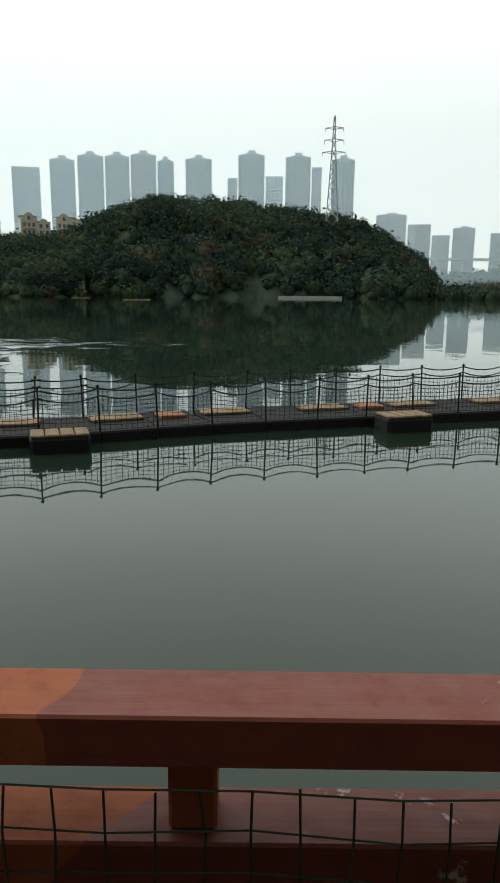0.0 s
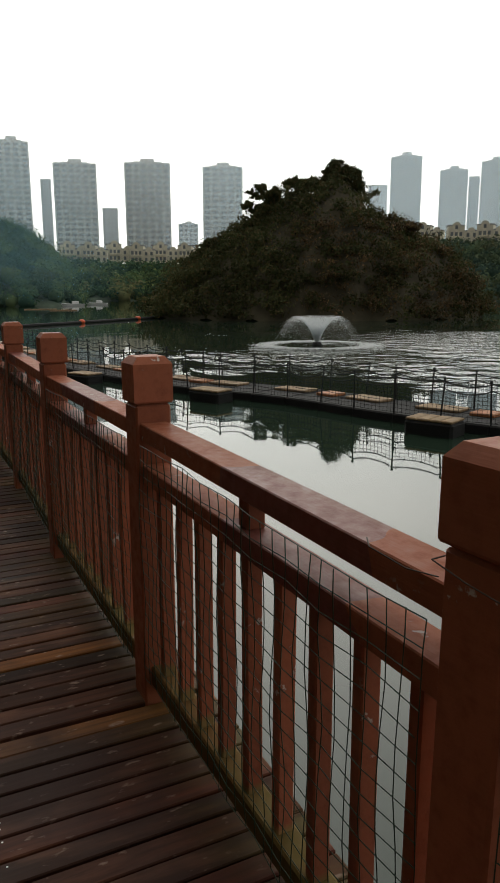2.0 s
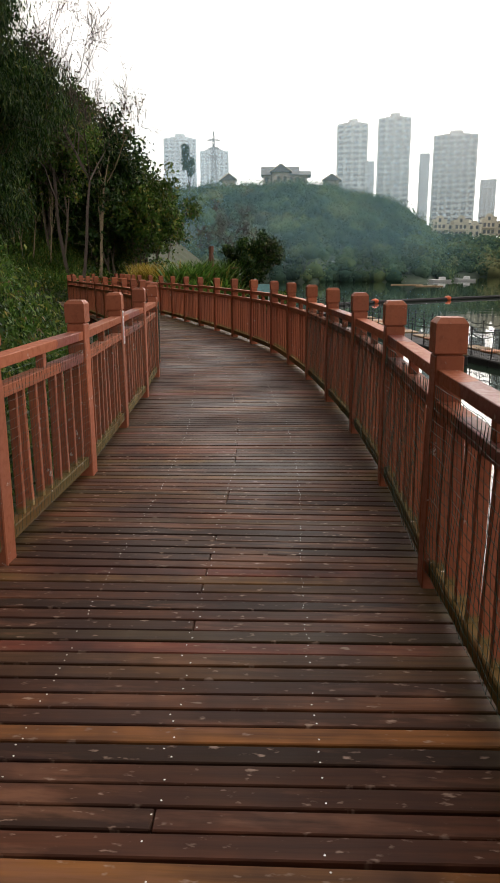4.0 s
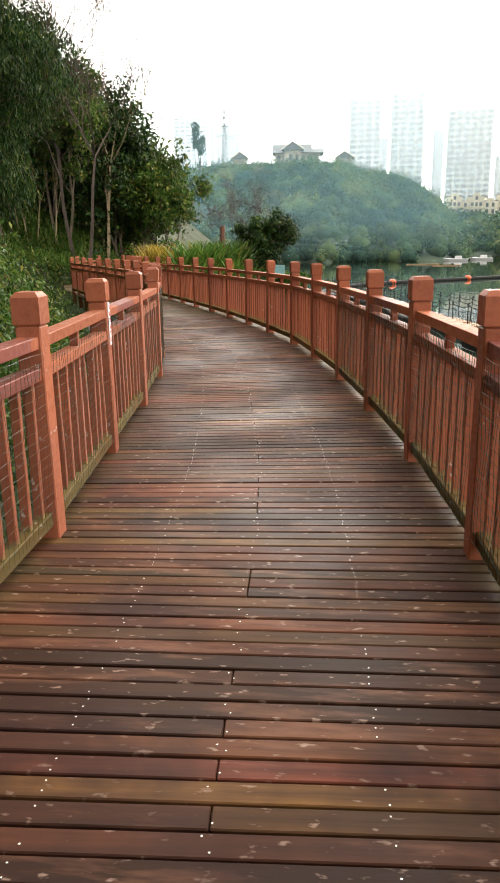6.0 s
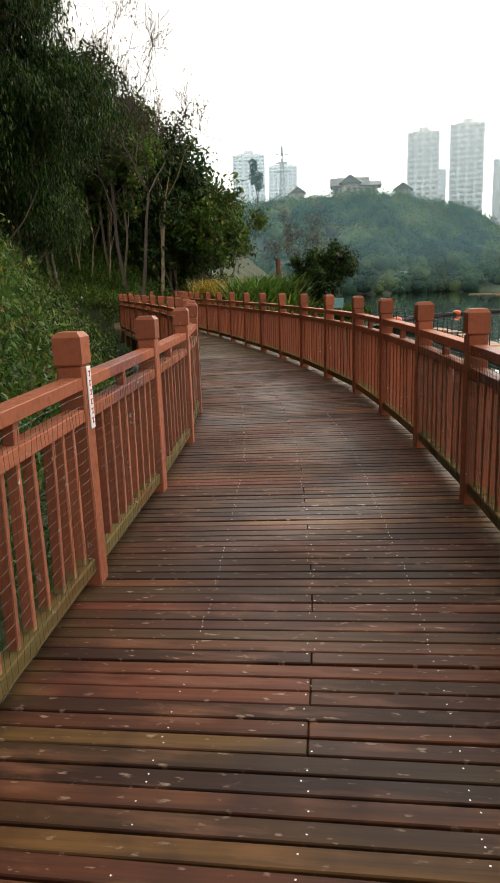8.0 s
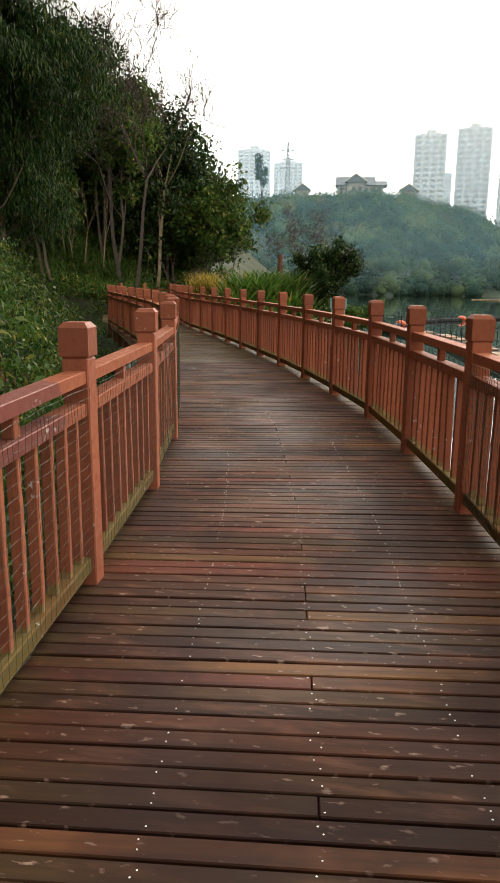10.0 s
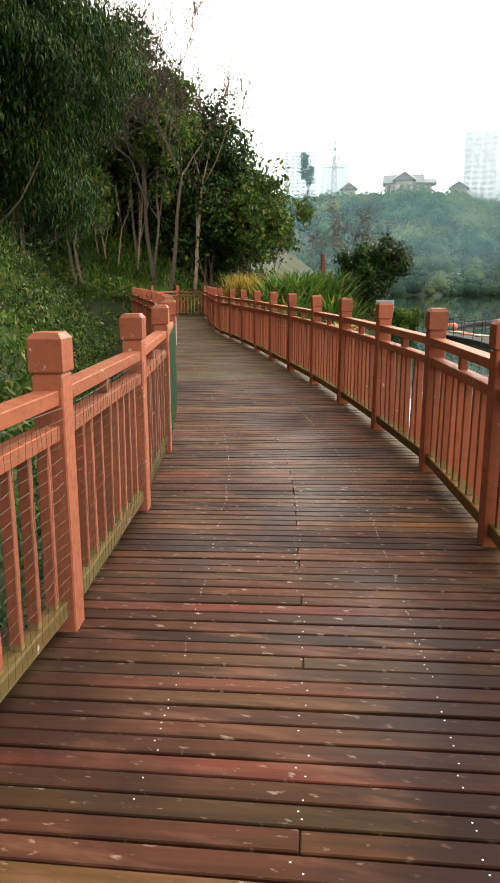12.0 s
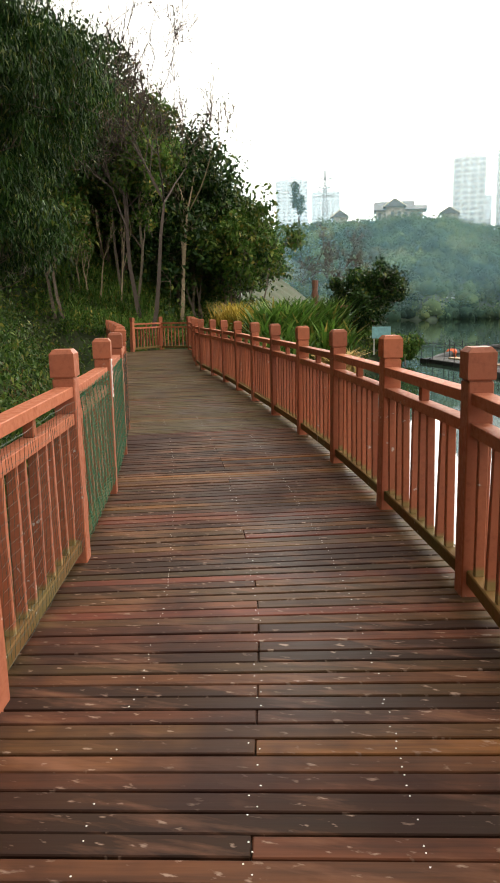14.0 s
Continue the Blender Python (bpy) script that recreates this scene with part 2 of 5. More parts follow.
PAVWALL = plain("weathered_beige_panel", (0.62, 0.54, 0.45), 0.85, 0, 0.25, 1.0, 0.1)
GLASS = plain("window_dark_glass", (0.20, 0.215, 0.22), 0.2, 0, 0.3, 0.7, 0)
STEEL = plain("galvanised_lattice_steel", (0.50, 0.55, 0.60), 0.55, 0.3, 0.2, 2, 0)
STONE = plain("pale_concrete", (0.55, 0.54, 0.50), 0.85, 0, 0.2, 2, 0.3)
STRAW = plain("dry_palm_straw", (0.50, 0.34, 0.12), 0.85, 0, 0.35, 9, 0.3)


def tower_material(name, c):
    return plain(name, c, 0.85, 0, 0.07, 0.06, 0)


# B and C have distance haze mixed into wall and glass colours
TOWER_A = tower_material("pale_beige_tower_render", (0.84, 0.82, 0.77))
TOWER_B = tower_material("hazed_blue_grey_tower_render", (0.80, 0.85, 0.88))
TOWER_C = tower_material("hazed_pale_grey_render", (0.84, 0.86, 0.87))
TOWER_GLASS_A = tower_material("grey_tower_glazing", (0.27, 0.29, 0.30))
TOWER_GLASS_B = tower_material("hazed_blue_grey_glazing", (0.26, 0.33, 0.38))
TOWER_GLASS_C = tower_material("hazed_grey_glazing", (0.52, 0.55, 0.57))


def leaf_material(name, stops, rough=0.5, through_light=0.35, lump=0.35, crowns=None):
    m, nt, b = shader(name)
    g = nt.nodes.new("ShaderNodeNewGeometry")
    c = ramp(nt, g.outputs["Random Per Island"], stops)
    big = node(nt, "ShaderNodeTexNoise", Scale=lump, Detail=3.0)
    nt.links.new(g.outputs["Position"], big.inputs["Vector"])
    if crowns:
        cell = node(nt, "ShaderNodeTexVoronoi", Scale=crowns)
        nt.links.new(g.outputs["Position"], cell.inputs["Vector"])
        tone = nt.nodes.new("ShaderNodeSeparateColor")
        nt.links.new(cell.outputs["Color"], tone.inputs[0])
        kind_of = ramp(nt, tone.outputs[0], [(0, (0.45, 0.62, 0.62)), (0.35, (0.85, 0.95, 0.8)), (0.7, (1.25, 1.25, 0.85)), (0.9, (1.7, 1.45, 0.9)), (1.0, (2.0, 1.2, 0.95))])
        c = mix(nt, 1.0, c, kind_of, "MULTIPLY")
    hsv = nt.nodes.new("ShaderNodeHueSaturation")
    mr = node(nt, "ShaderNodeMapRange")
    mr.inputs["From Min"].default_value, mr.inputs["From Max"].default_value = 0.3, 0.7
    mr.inputs["To Min"].default_value, mr.inputs["To Max"].default_value = 0.55, 1.4
    nt.links.new(big.outputs[0], mr.inputs["Value"])
    nt.links.new(mr.outputs[0], hsv.inputs["Value"])
    nt.links.new(c, hsv.inputs["Color"])
    nt.links.new(hsv.outputs[0], b.inputs["Base Color"])
    b.inputs["Roughness"].default_value = rough
    b.inputs["Specular IOR Level"].default_value = 0.15
    tr = nt.nodes.new("ShaderNodeBsdfTranslucent")
    nt.links.new(hsv.outputs[0], tr.inputs["Color"])
    mx = nt.nodes.new("ShaderNodeMixShader")
    mx.inputs[0].default_value = through_light
    out = nt.nodes["Material Output"]
    nt.links.new(b.outputs[0], mx.inputs[1])
    nt.links.new(tr.outputs[0], mx.inputs[2])
    nt.links.new(mx.outputs[0], out.inputs[0])
    return m


LEAF_DARK = leaf_material("dark_evergreen_leaves", [(0, (0.008, 0.026, 0.007)), (0.5, (0.018, 0.048, 0.010)), (0.85, (0.046, 0.095, 0.018)), (1, (0.13, 0.14, 0.03))], 0.45, 0.18)
LEAF_MID = leaf_material("mid_green_leaves", [(0, (0.026, 0.066, 0.012)), (0.5, (0.062, 0.125, 0.022)), (0.85, (0.12, 0.172, 0.032)), (1, (0.26, 0.21, 0.05))])
LEAF_BRIGHT = leaf_material("bright_fern_green", [(0, (0.030, 0.080, 0.012)), (0.5, (0.070, 0.155, 0.025)), (0.9, (0.13, 0.21, 0.04)), (1, (0.27, 0.19, 0.05))])
LEAF_DRY = leaf_material("dry_brown_scrub", [(0, (0.05, 0.04, 0.02)), (0.5, (0.11, 0.075, 0.035)), (0.9, (0.17, 0.10, 0.045)), (1, (0.22, 0.15, 0.06))])
LEAF_YELLOW = leaf_material("yellow_bamboo_leaves", [(0, (0.28, 0.20, 0.03)), (0.6, (0.50, 0.36, 0.06)), (1, (0.62, 0.48, 0.12))])
LEAF_ISLAND = leaf_material("island_scrub", [(0, (0.045, 0.056, 0.022)), (0.5, (0.070, 0.080, 0.030)), (0.85, (0.105, 0.092, 0.038)), (1, (0.15, 0.10, 0.045))], 0.7, 0.35, 0.22)
# far leaves are pale blue-green: distance haze mixed into the leaf colour
LEAF_FAR = leaf_material("hazed_hill_foliage", [(0, (0.055, 0.100, 0.066)), (0.6, (0.080, 0.130, 0.080)), (1, (0.11, 0.15, 0.085))], 0.9, 0.25, 0.10, 0.17)
LEAF_FAR_DARK = leaf_material("hazed_shaded_foliage", [(0, (0.050, 0.080, 0.074)), (0.6, (0.064, 0.098, 0.086)), (1, (0.090, 0.115, 0.085))], 0.9, 0.3, 0.05, 0.13)
ISLAND_EARTH = plain("dark_islet_earth", (0.060, 0.050, 0.028), 0.95, 0, 0.4, 0.5, 0.3)


def ground_material():
    m, nt, b = shader("earth_and_grass")
    n = noise_of(nt, 1.3, 6.0)
    c = ramp(nt, n, [(0.3, (0.022, 0.034, 0.012)), (0.5, (0.034, 0.050, 0.016)), (0.7, (0.06, 0.048, 0.026))])
    nt.links.new(c, b.inputs["Base Color"])
    b.inputs["Roughness"].default_value = 0.95
    bump(nt, b, noise_of(nt, 9.0, 6.0), 0.6, 0.05)
    return m


GROUND = ground_material()
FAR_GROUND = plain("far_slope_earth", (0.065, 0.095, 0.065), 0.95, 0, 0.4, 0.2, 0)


def water_material():
    m, nt, b = shader("green_lake_water")
    b.inputs["Base Color"].default_value = (0.020, 0.036, 0.024, 1)
    b.inputs["Roughness"].default_value = 0.03
    b.inputs["IOR"].default_value = 1.333
    b.inputs["Specular IOR Level"].default_value = 0.75
    pos = world_pos(nt)
    # calm near the pontoon, wind ruffle round the fountain
    sep = nt.nodes.new("ShaderNodeVectorMath")
    sep.operation = "DISTANCE"
    sep.inputs[1].default_value = (-27.0, 26.0, -1.2)
    nt.links.new(pos, sep.inputs[0])
    zone = node(nt, "ShaderNodeMapRange")
    zone.inputs["From Min"].default_value, zone.inputs["From Max"].default_value = 33.0, 21.0
    zone.inputs["To Min"].default_value, zone.inputs["To Max"].default_value = 0.0, 1.0
    drift = node(nt, "ShaderNodeTexNoise", Scale=0.09, Detail=3.0)
    nt.links.new(pos, drift.inputs["Vector"])
    warp = nt.nodes.new("ShaderNodeMath")
    warp.operation = "MULTIPLY_ADD"
    warp.inputs[1].default_value = 34.0
    nt.links.new(drift.outputs[0], warp.inputs[0])
    nt.links.new(sep.outputs["Value"], warp.inputs[2])
    nt.links.new(warp.outputs[0], zone.inputs["Value"])
    fine = node(nt, "ShaderNodeTexNoise", Scale=1.0, Detail=4.0)
    nt.links.new(pos, fine.inputs["Vector"])
    slow = node(nt, "ShaderNodeTexNoise", Scale=0.35, Detail=2.0)
    nt.links.new(pos, slow.inputs["Vector"])
    a = nt.nodes.new("ShaderNodeMath")
    a.operation = "MULTIPLY"
    nt.links.new(fine.outputs[0], a.inputs[0])
    nt.links.new(zone.outputs[0], a.inputs[1])
    s = nt.nodes.new("ShaderNodeMath")
    s.operation = "MULTIPLY_ADD"
    s.inputs[1].default_value = 0.003
    nt.links.new(fine.outputs[0], s.inputs[0])
    nt.links.new(a.outputs[0], s.inputs[2])
    s2 = nt.nodes.new("ShaderNodeMath")
    s2.operation = "MULTIPLY_ADD"
    s2.inputs[1].default_value = 0.025
    nt.links.new(slow.outputs[0], s2.inputs[0])
    nt.links.new(s.outputs[0], s2.inputs[2])
    bump(nt, b, s2.outputs[0], 0.9, 0.5)
    return m


WATER = water_material()


# ---- mesh helpers ----
def mesh_from(name, verts, faces, material, smooth=False):
    me = bpy.data.meshes.new(name)
    me.from_pydata([tuple(v) for v in verts], [], [tuple(f) for f in faces])
    me.materials.append(material)
    if smooth:
        me.polygons.foreach_set("use_smooth", [True] * len(me.polygons))
    me.update()
    return me


def quads_mesh(name, P, material):
    """Mesh from an (n, 4, 3) array of separate quads."""
    n = len(P)
    me = bpy.data.meshes.new(name)
    me.vertices.add(4 * n)
    me.vertices.foreach_set("co", np.ascontiguousarray(P, dtype=np.float32).ravel())
    me.loops.add(4 * n)
    me.loops.foreach_set("vertex_index", np.arange(4 * n, dtype=np.int32))
    me.polygons.add(n)
    me.polygons.foreach_set("loop_start", np.arange(0, 4 * n, 4, dtype=np.int32))
    me.update(calc_edges=True)
    me.materials.append(material)
    return me


def part(name, data, parent, m=None, label=""):
    ob = new(name, data)
    ob.parent = parent
    if m is not None:
        ob.matrix_basis = m
    if label:
        ob["label"] = label
    return ob


def thing(name, m, label, category, group="", kind=""):
    ob = new(name)
    ob.empty_display_size = 0.1
    ob.matrix_basis = m
    return tagged(ob, label, category, group, kind)


def bm_box(bm, size, at=(0, 0, 0), bevel=0.0, turn=None):
    m = Matrix.Translation(at) @ (turn or Matrix()) @ Matrix.Diagonal((*size, 1))
    r = bmesh.ops.create_cube(bm, size=1.0, matrix=m)
    if bevel:
        es = list({e for v in r["verts"] for e in v.link_edges})
        bmesh.ops.bevel(bm, geom=es, offset=bevel, segments=1, affect="EDGES")


def bm_tube(bm, a, b, r0, r1, sides=6):
    a, b = Vector(a), Vector(b)
    d = b - a
    if d.length < 1e-6:
        return
    q = d.to_track_quat("Z", "Y").to_matrix().to_4x4()
    bmesh.ops.create_cone(bm, cap_ends=True, segments=sides, radius1=r0, radius2=max(r1, 1e-4), depth=d.length, matrix=Matrix.Translation((a + b) / 2) @ q)


def bm_mesh(name, bm, material):
    me = bpy.data.meshes.new(name)
    bm.to_mesh(me)
    bm.free()
    me.materials.append(material)
    return me


def box_mesh(name, size, material, at=(0, 0, 0), bevel=0.0):
    bm = bmesh.new()
    bm_box(bm, size, at, bevel)
    return bm_mesh(name, bm, material)


def curve_points(ctrl, step):
    """Points at equal steps along a smooth curve through ctrl."""
    c = [Vector((*p, 0)) for p in ctrl]
    dense = []
    for i in range(len(c) - 1):
        p0, p1, p2, p3 = c[max(i - 1, 0)], c[i], c[i + 1], c[min(i + 2, len(c) - 1)]
        for k in range(40):
            t = k / 40
            dense.append(0.5 * ((2 * p1) + (p2 - p0) * t + (2 * p0 - 5 * p1 + 4 * p2 - p3) * t * t + (3 * p1 - p0 - 3 * p2 + p3) * t ** 3))
    dense.append(c[-1])
    out, need = [dense[0].copy()], step
    for a, b in zip(dense, dense[1:]):
        seg, pos = (b - a).length, 0.0
        while seg - pos >= need:
            pos += need
            out.append(a.lerp(b, pos / seg))
            need = step
        need -= seg - pos
    return out


def tubes_np(segs, r, sides=4):
    """(verts, faces) of thin square prisms along many segments [(a, b), ...]."""
    A = np.array([s[0] for s in segs], float)
    B = np.array([s[1] for s in segs], float)
    d = B - A
    d /= np.maximum(np.linalg.norm(d, axis=1, keepdims=True), 1e-9)
    ref = np.where(np.abs(d[:, 2:3]) < 0.9, np.array([[0, 0, 1.0]]), np.array([[1.0, 0, 0]]))
    u = np.cross(d, ref)
    u /= np.linalg.norm(u, axis=1, keepdims=True)
    v = np.cross(d, u)
    R = np.asarray(r, float).reshape(-1, 1) if np.ndim(r) else r
    quads = []
    ring = [(math.cos(2 * math.pi * k / sides), math.sin(2 * math.pi * k / sides)) for k in range(sides)]
    for k in range(sides):
        (c0, s0), (c1, s1) = ring[k], ring[(k + 1) % sides]
        o0, o1 = (u * c0 + v * s0) * R, (u * c1 + v * s1) * R
        quads.append(np.stack([A + o0, A + o1, B + o1, B + o0], 1))
    return np.concatenate(quads)


# ---- plan: the two railings of the boardwalk, post by post ----
BAY = 1.605
LAKE_LINE = [(2.40, 1.20), (0.77, 0.938), (-0.842, 0.68), (-2.442, 0.603), (-4.045, 0.52), (-5.66, 0.48), (-7.28, 0.37), (-8.86, 0.18), (-10.41, -0.04), (-12.0, -0.34), (-13.6, -0.69), (-15.08, -1.16), (-16.58, -1.68), (-18.05, -2.24), (-19.65, -2.9), (-21.3, -3.6), (-23.0, -4.34), (-24.9, -5.2), (-27.2, -6.3), (-29.3, -7.1), (-32.5, -8.2), (-35.2, -9.1), (-36.5, -9.9), (-36.2, -10.8), (-34.8, -11.3), (-33.4, -11.6)]
HILL_LINE = [(2.3, -1.35), (0.7, -1.5), (-0.95, -1.6), (-2.55, -1.63), (-4.16, -1.64), (-5.78, -1.68), (-7.42, -1.84), (-9.03, -2.0), (-10.55, -2.19), (-12.05, -2.48), (-13.66, -2.9), (-15.28, -3.42), (-16.78, -3.97), (-19.3, -5.0), (-23.0, -6.7), (-26.3, -8.3), (-28.2, -9.2), (-29.6, -10.1)]
WATER_Z = -1.2


# ---- water and land ----
def disc(name, radius, z, material):
    n = 96
    v = [(radius * math.cos(2 * math.pi * k / n), radius * math.sin(2 * math.pi * k / n), z) for k in range(n)]
    return mesh_from(name, v, [tuple(range(n))], material)


tagged(new("water", disc("water", 3500, WATER_Z, WATER)), "still green lake water with wind ruffles round the fountain", "water", kind="structure")
tagged(new("ground", disc("ground", 4000, -4.0, FAR_GROUND)), "lake bed and land under the water sheet", "ground", kind="structure")

HILL_XY = np.array([(p.x, p.y) for p in curve_points([(14.0, -1.0)] + HILL_LINE + [(-30.6, -11.5), (-30.4, -14.0), (-30.0, -24.0), (-30.0, -60.0)], 0.8)])
SPIT = np.array([(-37.6, -9.0), (-36.0, -5.6), (-40.0, -3.9), (-44.0, -1.7), (-50.0, -1.9), (-58.0, -5.0), (-80.0, -8.0), (-130.0, -10.0), (-130.0, -90.0), (-37.6, -90.0)])


def hill_distance(x, y):
    """Signed distance beyond the hill-side railing (positive up the hill)."""
    a, b = HILL_XY[:-1], HILL_XY[1:]
    d = b - a
    p = np.stack([x, y], 1)
    best, sign = np.full(len(p), 1e9), np.ones(len(p))
    for (ax, ay), (dx, dy) in zip(a, d):
        t = np.clip(((p[:, 0] - ax) * dx + (p[:, 1] - ay) * dy) / (dx * dx + dy * dy), 0, 1)
        qx, qy = p[:, 0] - ax - t * dx, p[:, 1] - ay - t * dy
        r = np.hypot(qx, qy)
        m = r < best
        best[m] = r[m]
        sign[m] = np.where(dx * qy[m] - dy * qx[m] > 0, 1, -1)
    return best * sign


def spit_distance(x, y):
    p = np.stack([x, y], 1)
    best, inside = np.full(len(p), 1e9), np.zeros(len(p), bool)
    for (ax, ay), (bx, by) in zip(SPIT, np.roll(SPIT, -1, 0)):
        dx, dy = bx - ax, by - ay
        t = np.clip(((p[:, 0] - ax) * dx + (p[:, 1] - ay) * dy) / (dx * dx + dy * dy), 0, 1)
        best = np.minimum(best, np.hypot(p[:, 0] - ax - t * dx, p[:, 1] - ay - t * dy))
        cross = ((ay > p[:, 1]) != (by > p[:, 1])) & (p[:, 0] < (bx - ax) * (p[:, 1] - ay) / ((by - ay) or 1e-9) + ax)
        inside ^= cross
    return np.where(inside, best, -best)


def land_height(x, y):
    x, y = np.asarray(x, float), np.asarray(y, float)
    d = hill_distance(x, y)
    rough = 0.25 * np.sin(0.9 * x + 0.5 * np.sin(y)) + 0.2 * np.sin(1.1 * y + 0.7 * x)
    hill = np.where(d > 0.2, -1.15 + 1.2 * np.clip(d - 1.2, 0, 6.0) + 0.40 * np.clip(d - 7.2, 0, 18) + np.clip(d / 4, 0, 1) * rough, -1.9)
    s = spit_distance(x, y)
    spit = np.clip(-1.7 + 1.0 * s, -1.9, 0.1) + np.clip((s - 0.4) / 7, 0, 1) * (0.72 * np.clip(-12.6 - y, 0, 14) + 0.3 * rough)
    return np.maximum(hill, spit)


def build_land():
    xs, ys = np.arange(-110, 14.5, 0.9), np.arange(-62, 1.0, 0.9)
    X, Y = np.meshgrid(xs, ys, indexing="ij")
    Z = land_height(X.ravel(), Y.ravel())
    nx, ny = X.shape
    idx = np.arange(nx * ny).reshape(nx, ny)
    f = np.stack([idx[:-1, :-1], idx[1:, :-1], idx[1:, 1:], idx[:-1, 1:]], -1).reshape(-1, 4)
    keep = Z[f].max(1) > -1.85
    me = mesh_from("hillside", np.stack([X.ravel(), Y.ravel(), Z], 1).tolist(), f[keep].tolist(), GROUND, True)
    tagged(new("ground_hillside", me), "overgrown earth bank rising beside the boardwalk", "ground", kind="structure")


build_land()
RNG = np.random.default_rng(7)


# ---- foliage ----
def leaf_quads(C, N, size, aspect=0.45, jitter=0.8, droop=0.0, rng=RNG):
    """Kite-shaped leaves at centres C facing roughly along normals N."""
    n = len(C)
    nn = N + rng.normal(0, jitter, (n, 3))
    nn /= np.linalg.norm(nn, axis=1, keepdims=True)
    a = rng.normal(0, 1, (n, 3))
    a[:, 2] -= droop * 2
    a -= nn * (a * nn).sum(1, keepdims=True)
    a /= np.maximum(np.linalg.norm(a, axis=1, keepdims=True), 1e-6)
    b = np.cross(nn, a)
    s = (size * rng.uniform(0.6, 1.3, n))[:, None]
    base, tip = C - a * s * 0.5, C + a * s * 0.5 - np.array([0, 0, 1.0]) * s * 0.12 * droop
    mid = C - a * s * 0.08 + nn * s * 0.06
    return np.stack([base, mid + b * s * aspect * 0.5, tip, mid - b * s * aspect * 0.5], 1)


def clump_leaves(centres, radii, per, size, aspect=0.5, flat=0.75, jitter=0.7, droop=0.2, rng=RNG):
    """Leaves over the shells of uneven clumps."""
    C = np.repeat(centres, per, 0)
    R = np.repeat(radii, per)[:, None]
    d = rng.normal(0, 1, C.shape)
    d /= np.linalg.norm(d, axis=1, keepdims=True)
    d[:, 2] = np.where(d[:, 2] < -0.3, -d[:, 2], d[:, 2])
    r = R * rng.uniform(0.62, 1.15, (len(C), 1)) * (1 + 0.25 * np.sin(5 * d[:, :1] + 3 * d[:, 1:2] + C[:, :1]))
    P = C + d * r * np.array([1, 1, flat])
    return leaf_quads(P, d, size, aspect, jitter, droop, rng)


def cores(name, centres, radii, material, parent=None, flat=0.8, rng=RNG):
    """Uneven dark hearts of foliage clumps, one joined mesh."""
    rings, seg = 4, 6
    ph = np.linspace(0.08, math.pi - 0.25, rings)
    th = np.arange(seg) * 2 * math.pi / seg
    unit = np.array([(math.sin(p) * math.cos(t), math.sin(p) * math.sin(t), math.cos(p)) for p in ph for t in th])
    n = len(centres)
    wob = 1 + rng.uniform(-0.22, 0.22, (n, len(unit), 1))
    V = centres[:, None, :] + unit[None] * np.asarray(radii)[:, None, None] * wob * np.array([1, 1, flat])
    f = np.array([(i * seg + j, (i + 1) * seg + j, (i + 1) * seg + (j + 1) % seg, i * seg + (j + 1) % seg) for i in range(rings - 1) for j in range(seg)])
    F = (f[None] + (np.arange(n) * len(unit))[:, None, None]).reshape(-1)
    me = bpy.data.meshes.new(name)
    me.vertices.add(n * len(unit))
    me.vertices.foreach_set("co", V.astype(np.float32).ravel())
    me.loops.add(len(F))
    me.loops.foreach_set("vertex_index", F.astype(np.int32))
    me.polygons.add(len(F) // 4)
    me.polygons.foreach_set("loop_start", np.arange(0, len(F), 4, dtype=np.int32))
    me.update(calc_edges=True)
    me.materials.append(material)
    ob = new(name, me)
    if parent is not None:
        ob.parent = parent
    return ob


def grow(rng, base, direction, length, radius, levels, spread=0.6, up=0.15, kids=(2, 4), taper=0.6):
    """Branch segments [(a, b, r0, r1)] and end points of a tree."""
    segs, tips = [], []
    todo = [(np.array(base, float), np.array(direction, float), length, radius, levels)]
    while todo:
        p, d, ln, r, lv = todo.pop()
        steps = 4 if lv else 3
        for k in range(steps):
            d = d + rng.normal(0, 0.09, 3) + np.array([0, 0, up * 0.3])
            d /= np.linalg.norm(d)
            q = p + d * ln / steps
            r2 = r * (0.88 if k < steps - 1 else 0.7)
            segs.append((p, q, r, r2))
            if lv and k >= 1:
                for _ in range(rng.integers(*kids) if k == steps - 1 else rng.integers(0, 3)):
                    side = rng.normal(0, 1, 3)
                    side -= d * side.dot(d)
                    side /= np.linalg.norm(side)
                    nd = d * (1 - spread) + side * spread + np.array([0, 0, up])
                    todo.append((q, nd / np.linalg.norm(nd), ln * rng.uniform(0.45, 0.72), max(r2 * taper, 0.015), lv - 1))
            if lv == 0:
                tips.append(q)
            p, r = q, r2
    return segs, np.array(tips)


def wood_mesh(segs, material, sides=3):
    A = np.array([s[0] for s in segs])
    B = np.array([s[1] for s in segs])
    R0 = np.array([s[2] for s in segs])
    R1 = np.array([s[3] for s in segs])
    d = B - A
    d /= np.maximum(np.linalg.norm(d, axis=1, keepdims=True), 1e-9)
    ref = np.where(np.abs(d[:, 2:3]) < 0.9, np.array([[0, 0, 1.0]]), np.array([[1.0, 0, 0]]))
    u = np.cross(d, ref)
    u /= np.linalg.norm(u, axis=1, keepdims=True)
    v = np.cross(d, u)
    q = []
    for k in range(sides):
        a0, a1 = 2 * math.pi * k / sides, 2 * math.pi * (k + 1) / sides
        o0, o1 = u * math.cos(a0) + v * math.sin(a0), u * math.cos(a1) + v * math.sin(a1)
        q.append(np.stack([A + o0 * R0[:, None], A + o1 * R0[:, None], B + o1 * R1[:, None], B + o0 * R1[:, None]], 1))
    return quads_mesh("wood", np.concatenate(q), material)


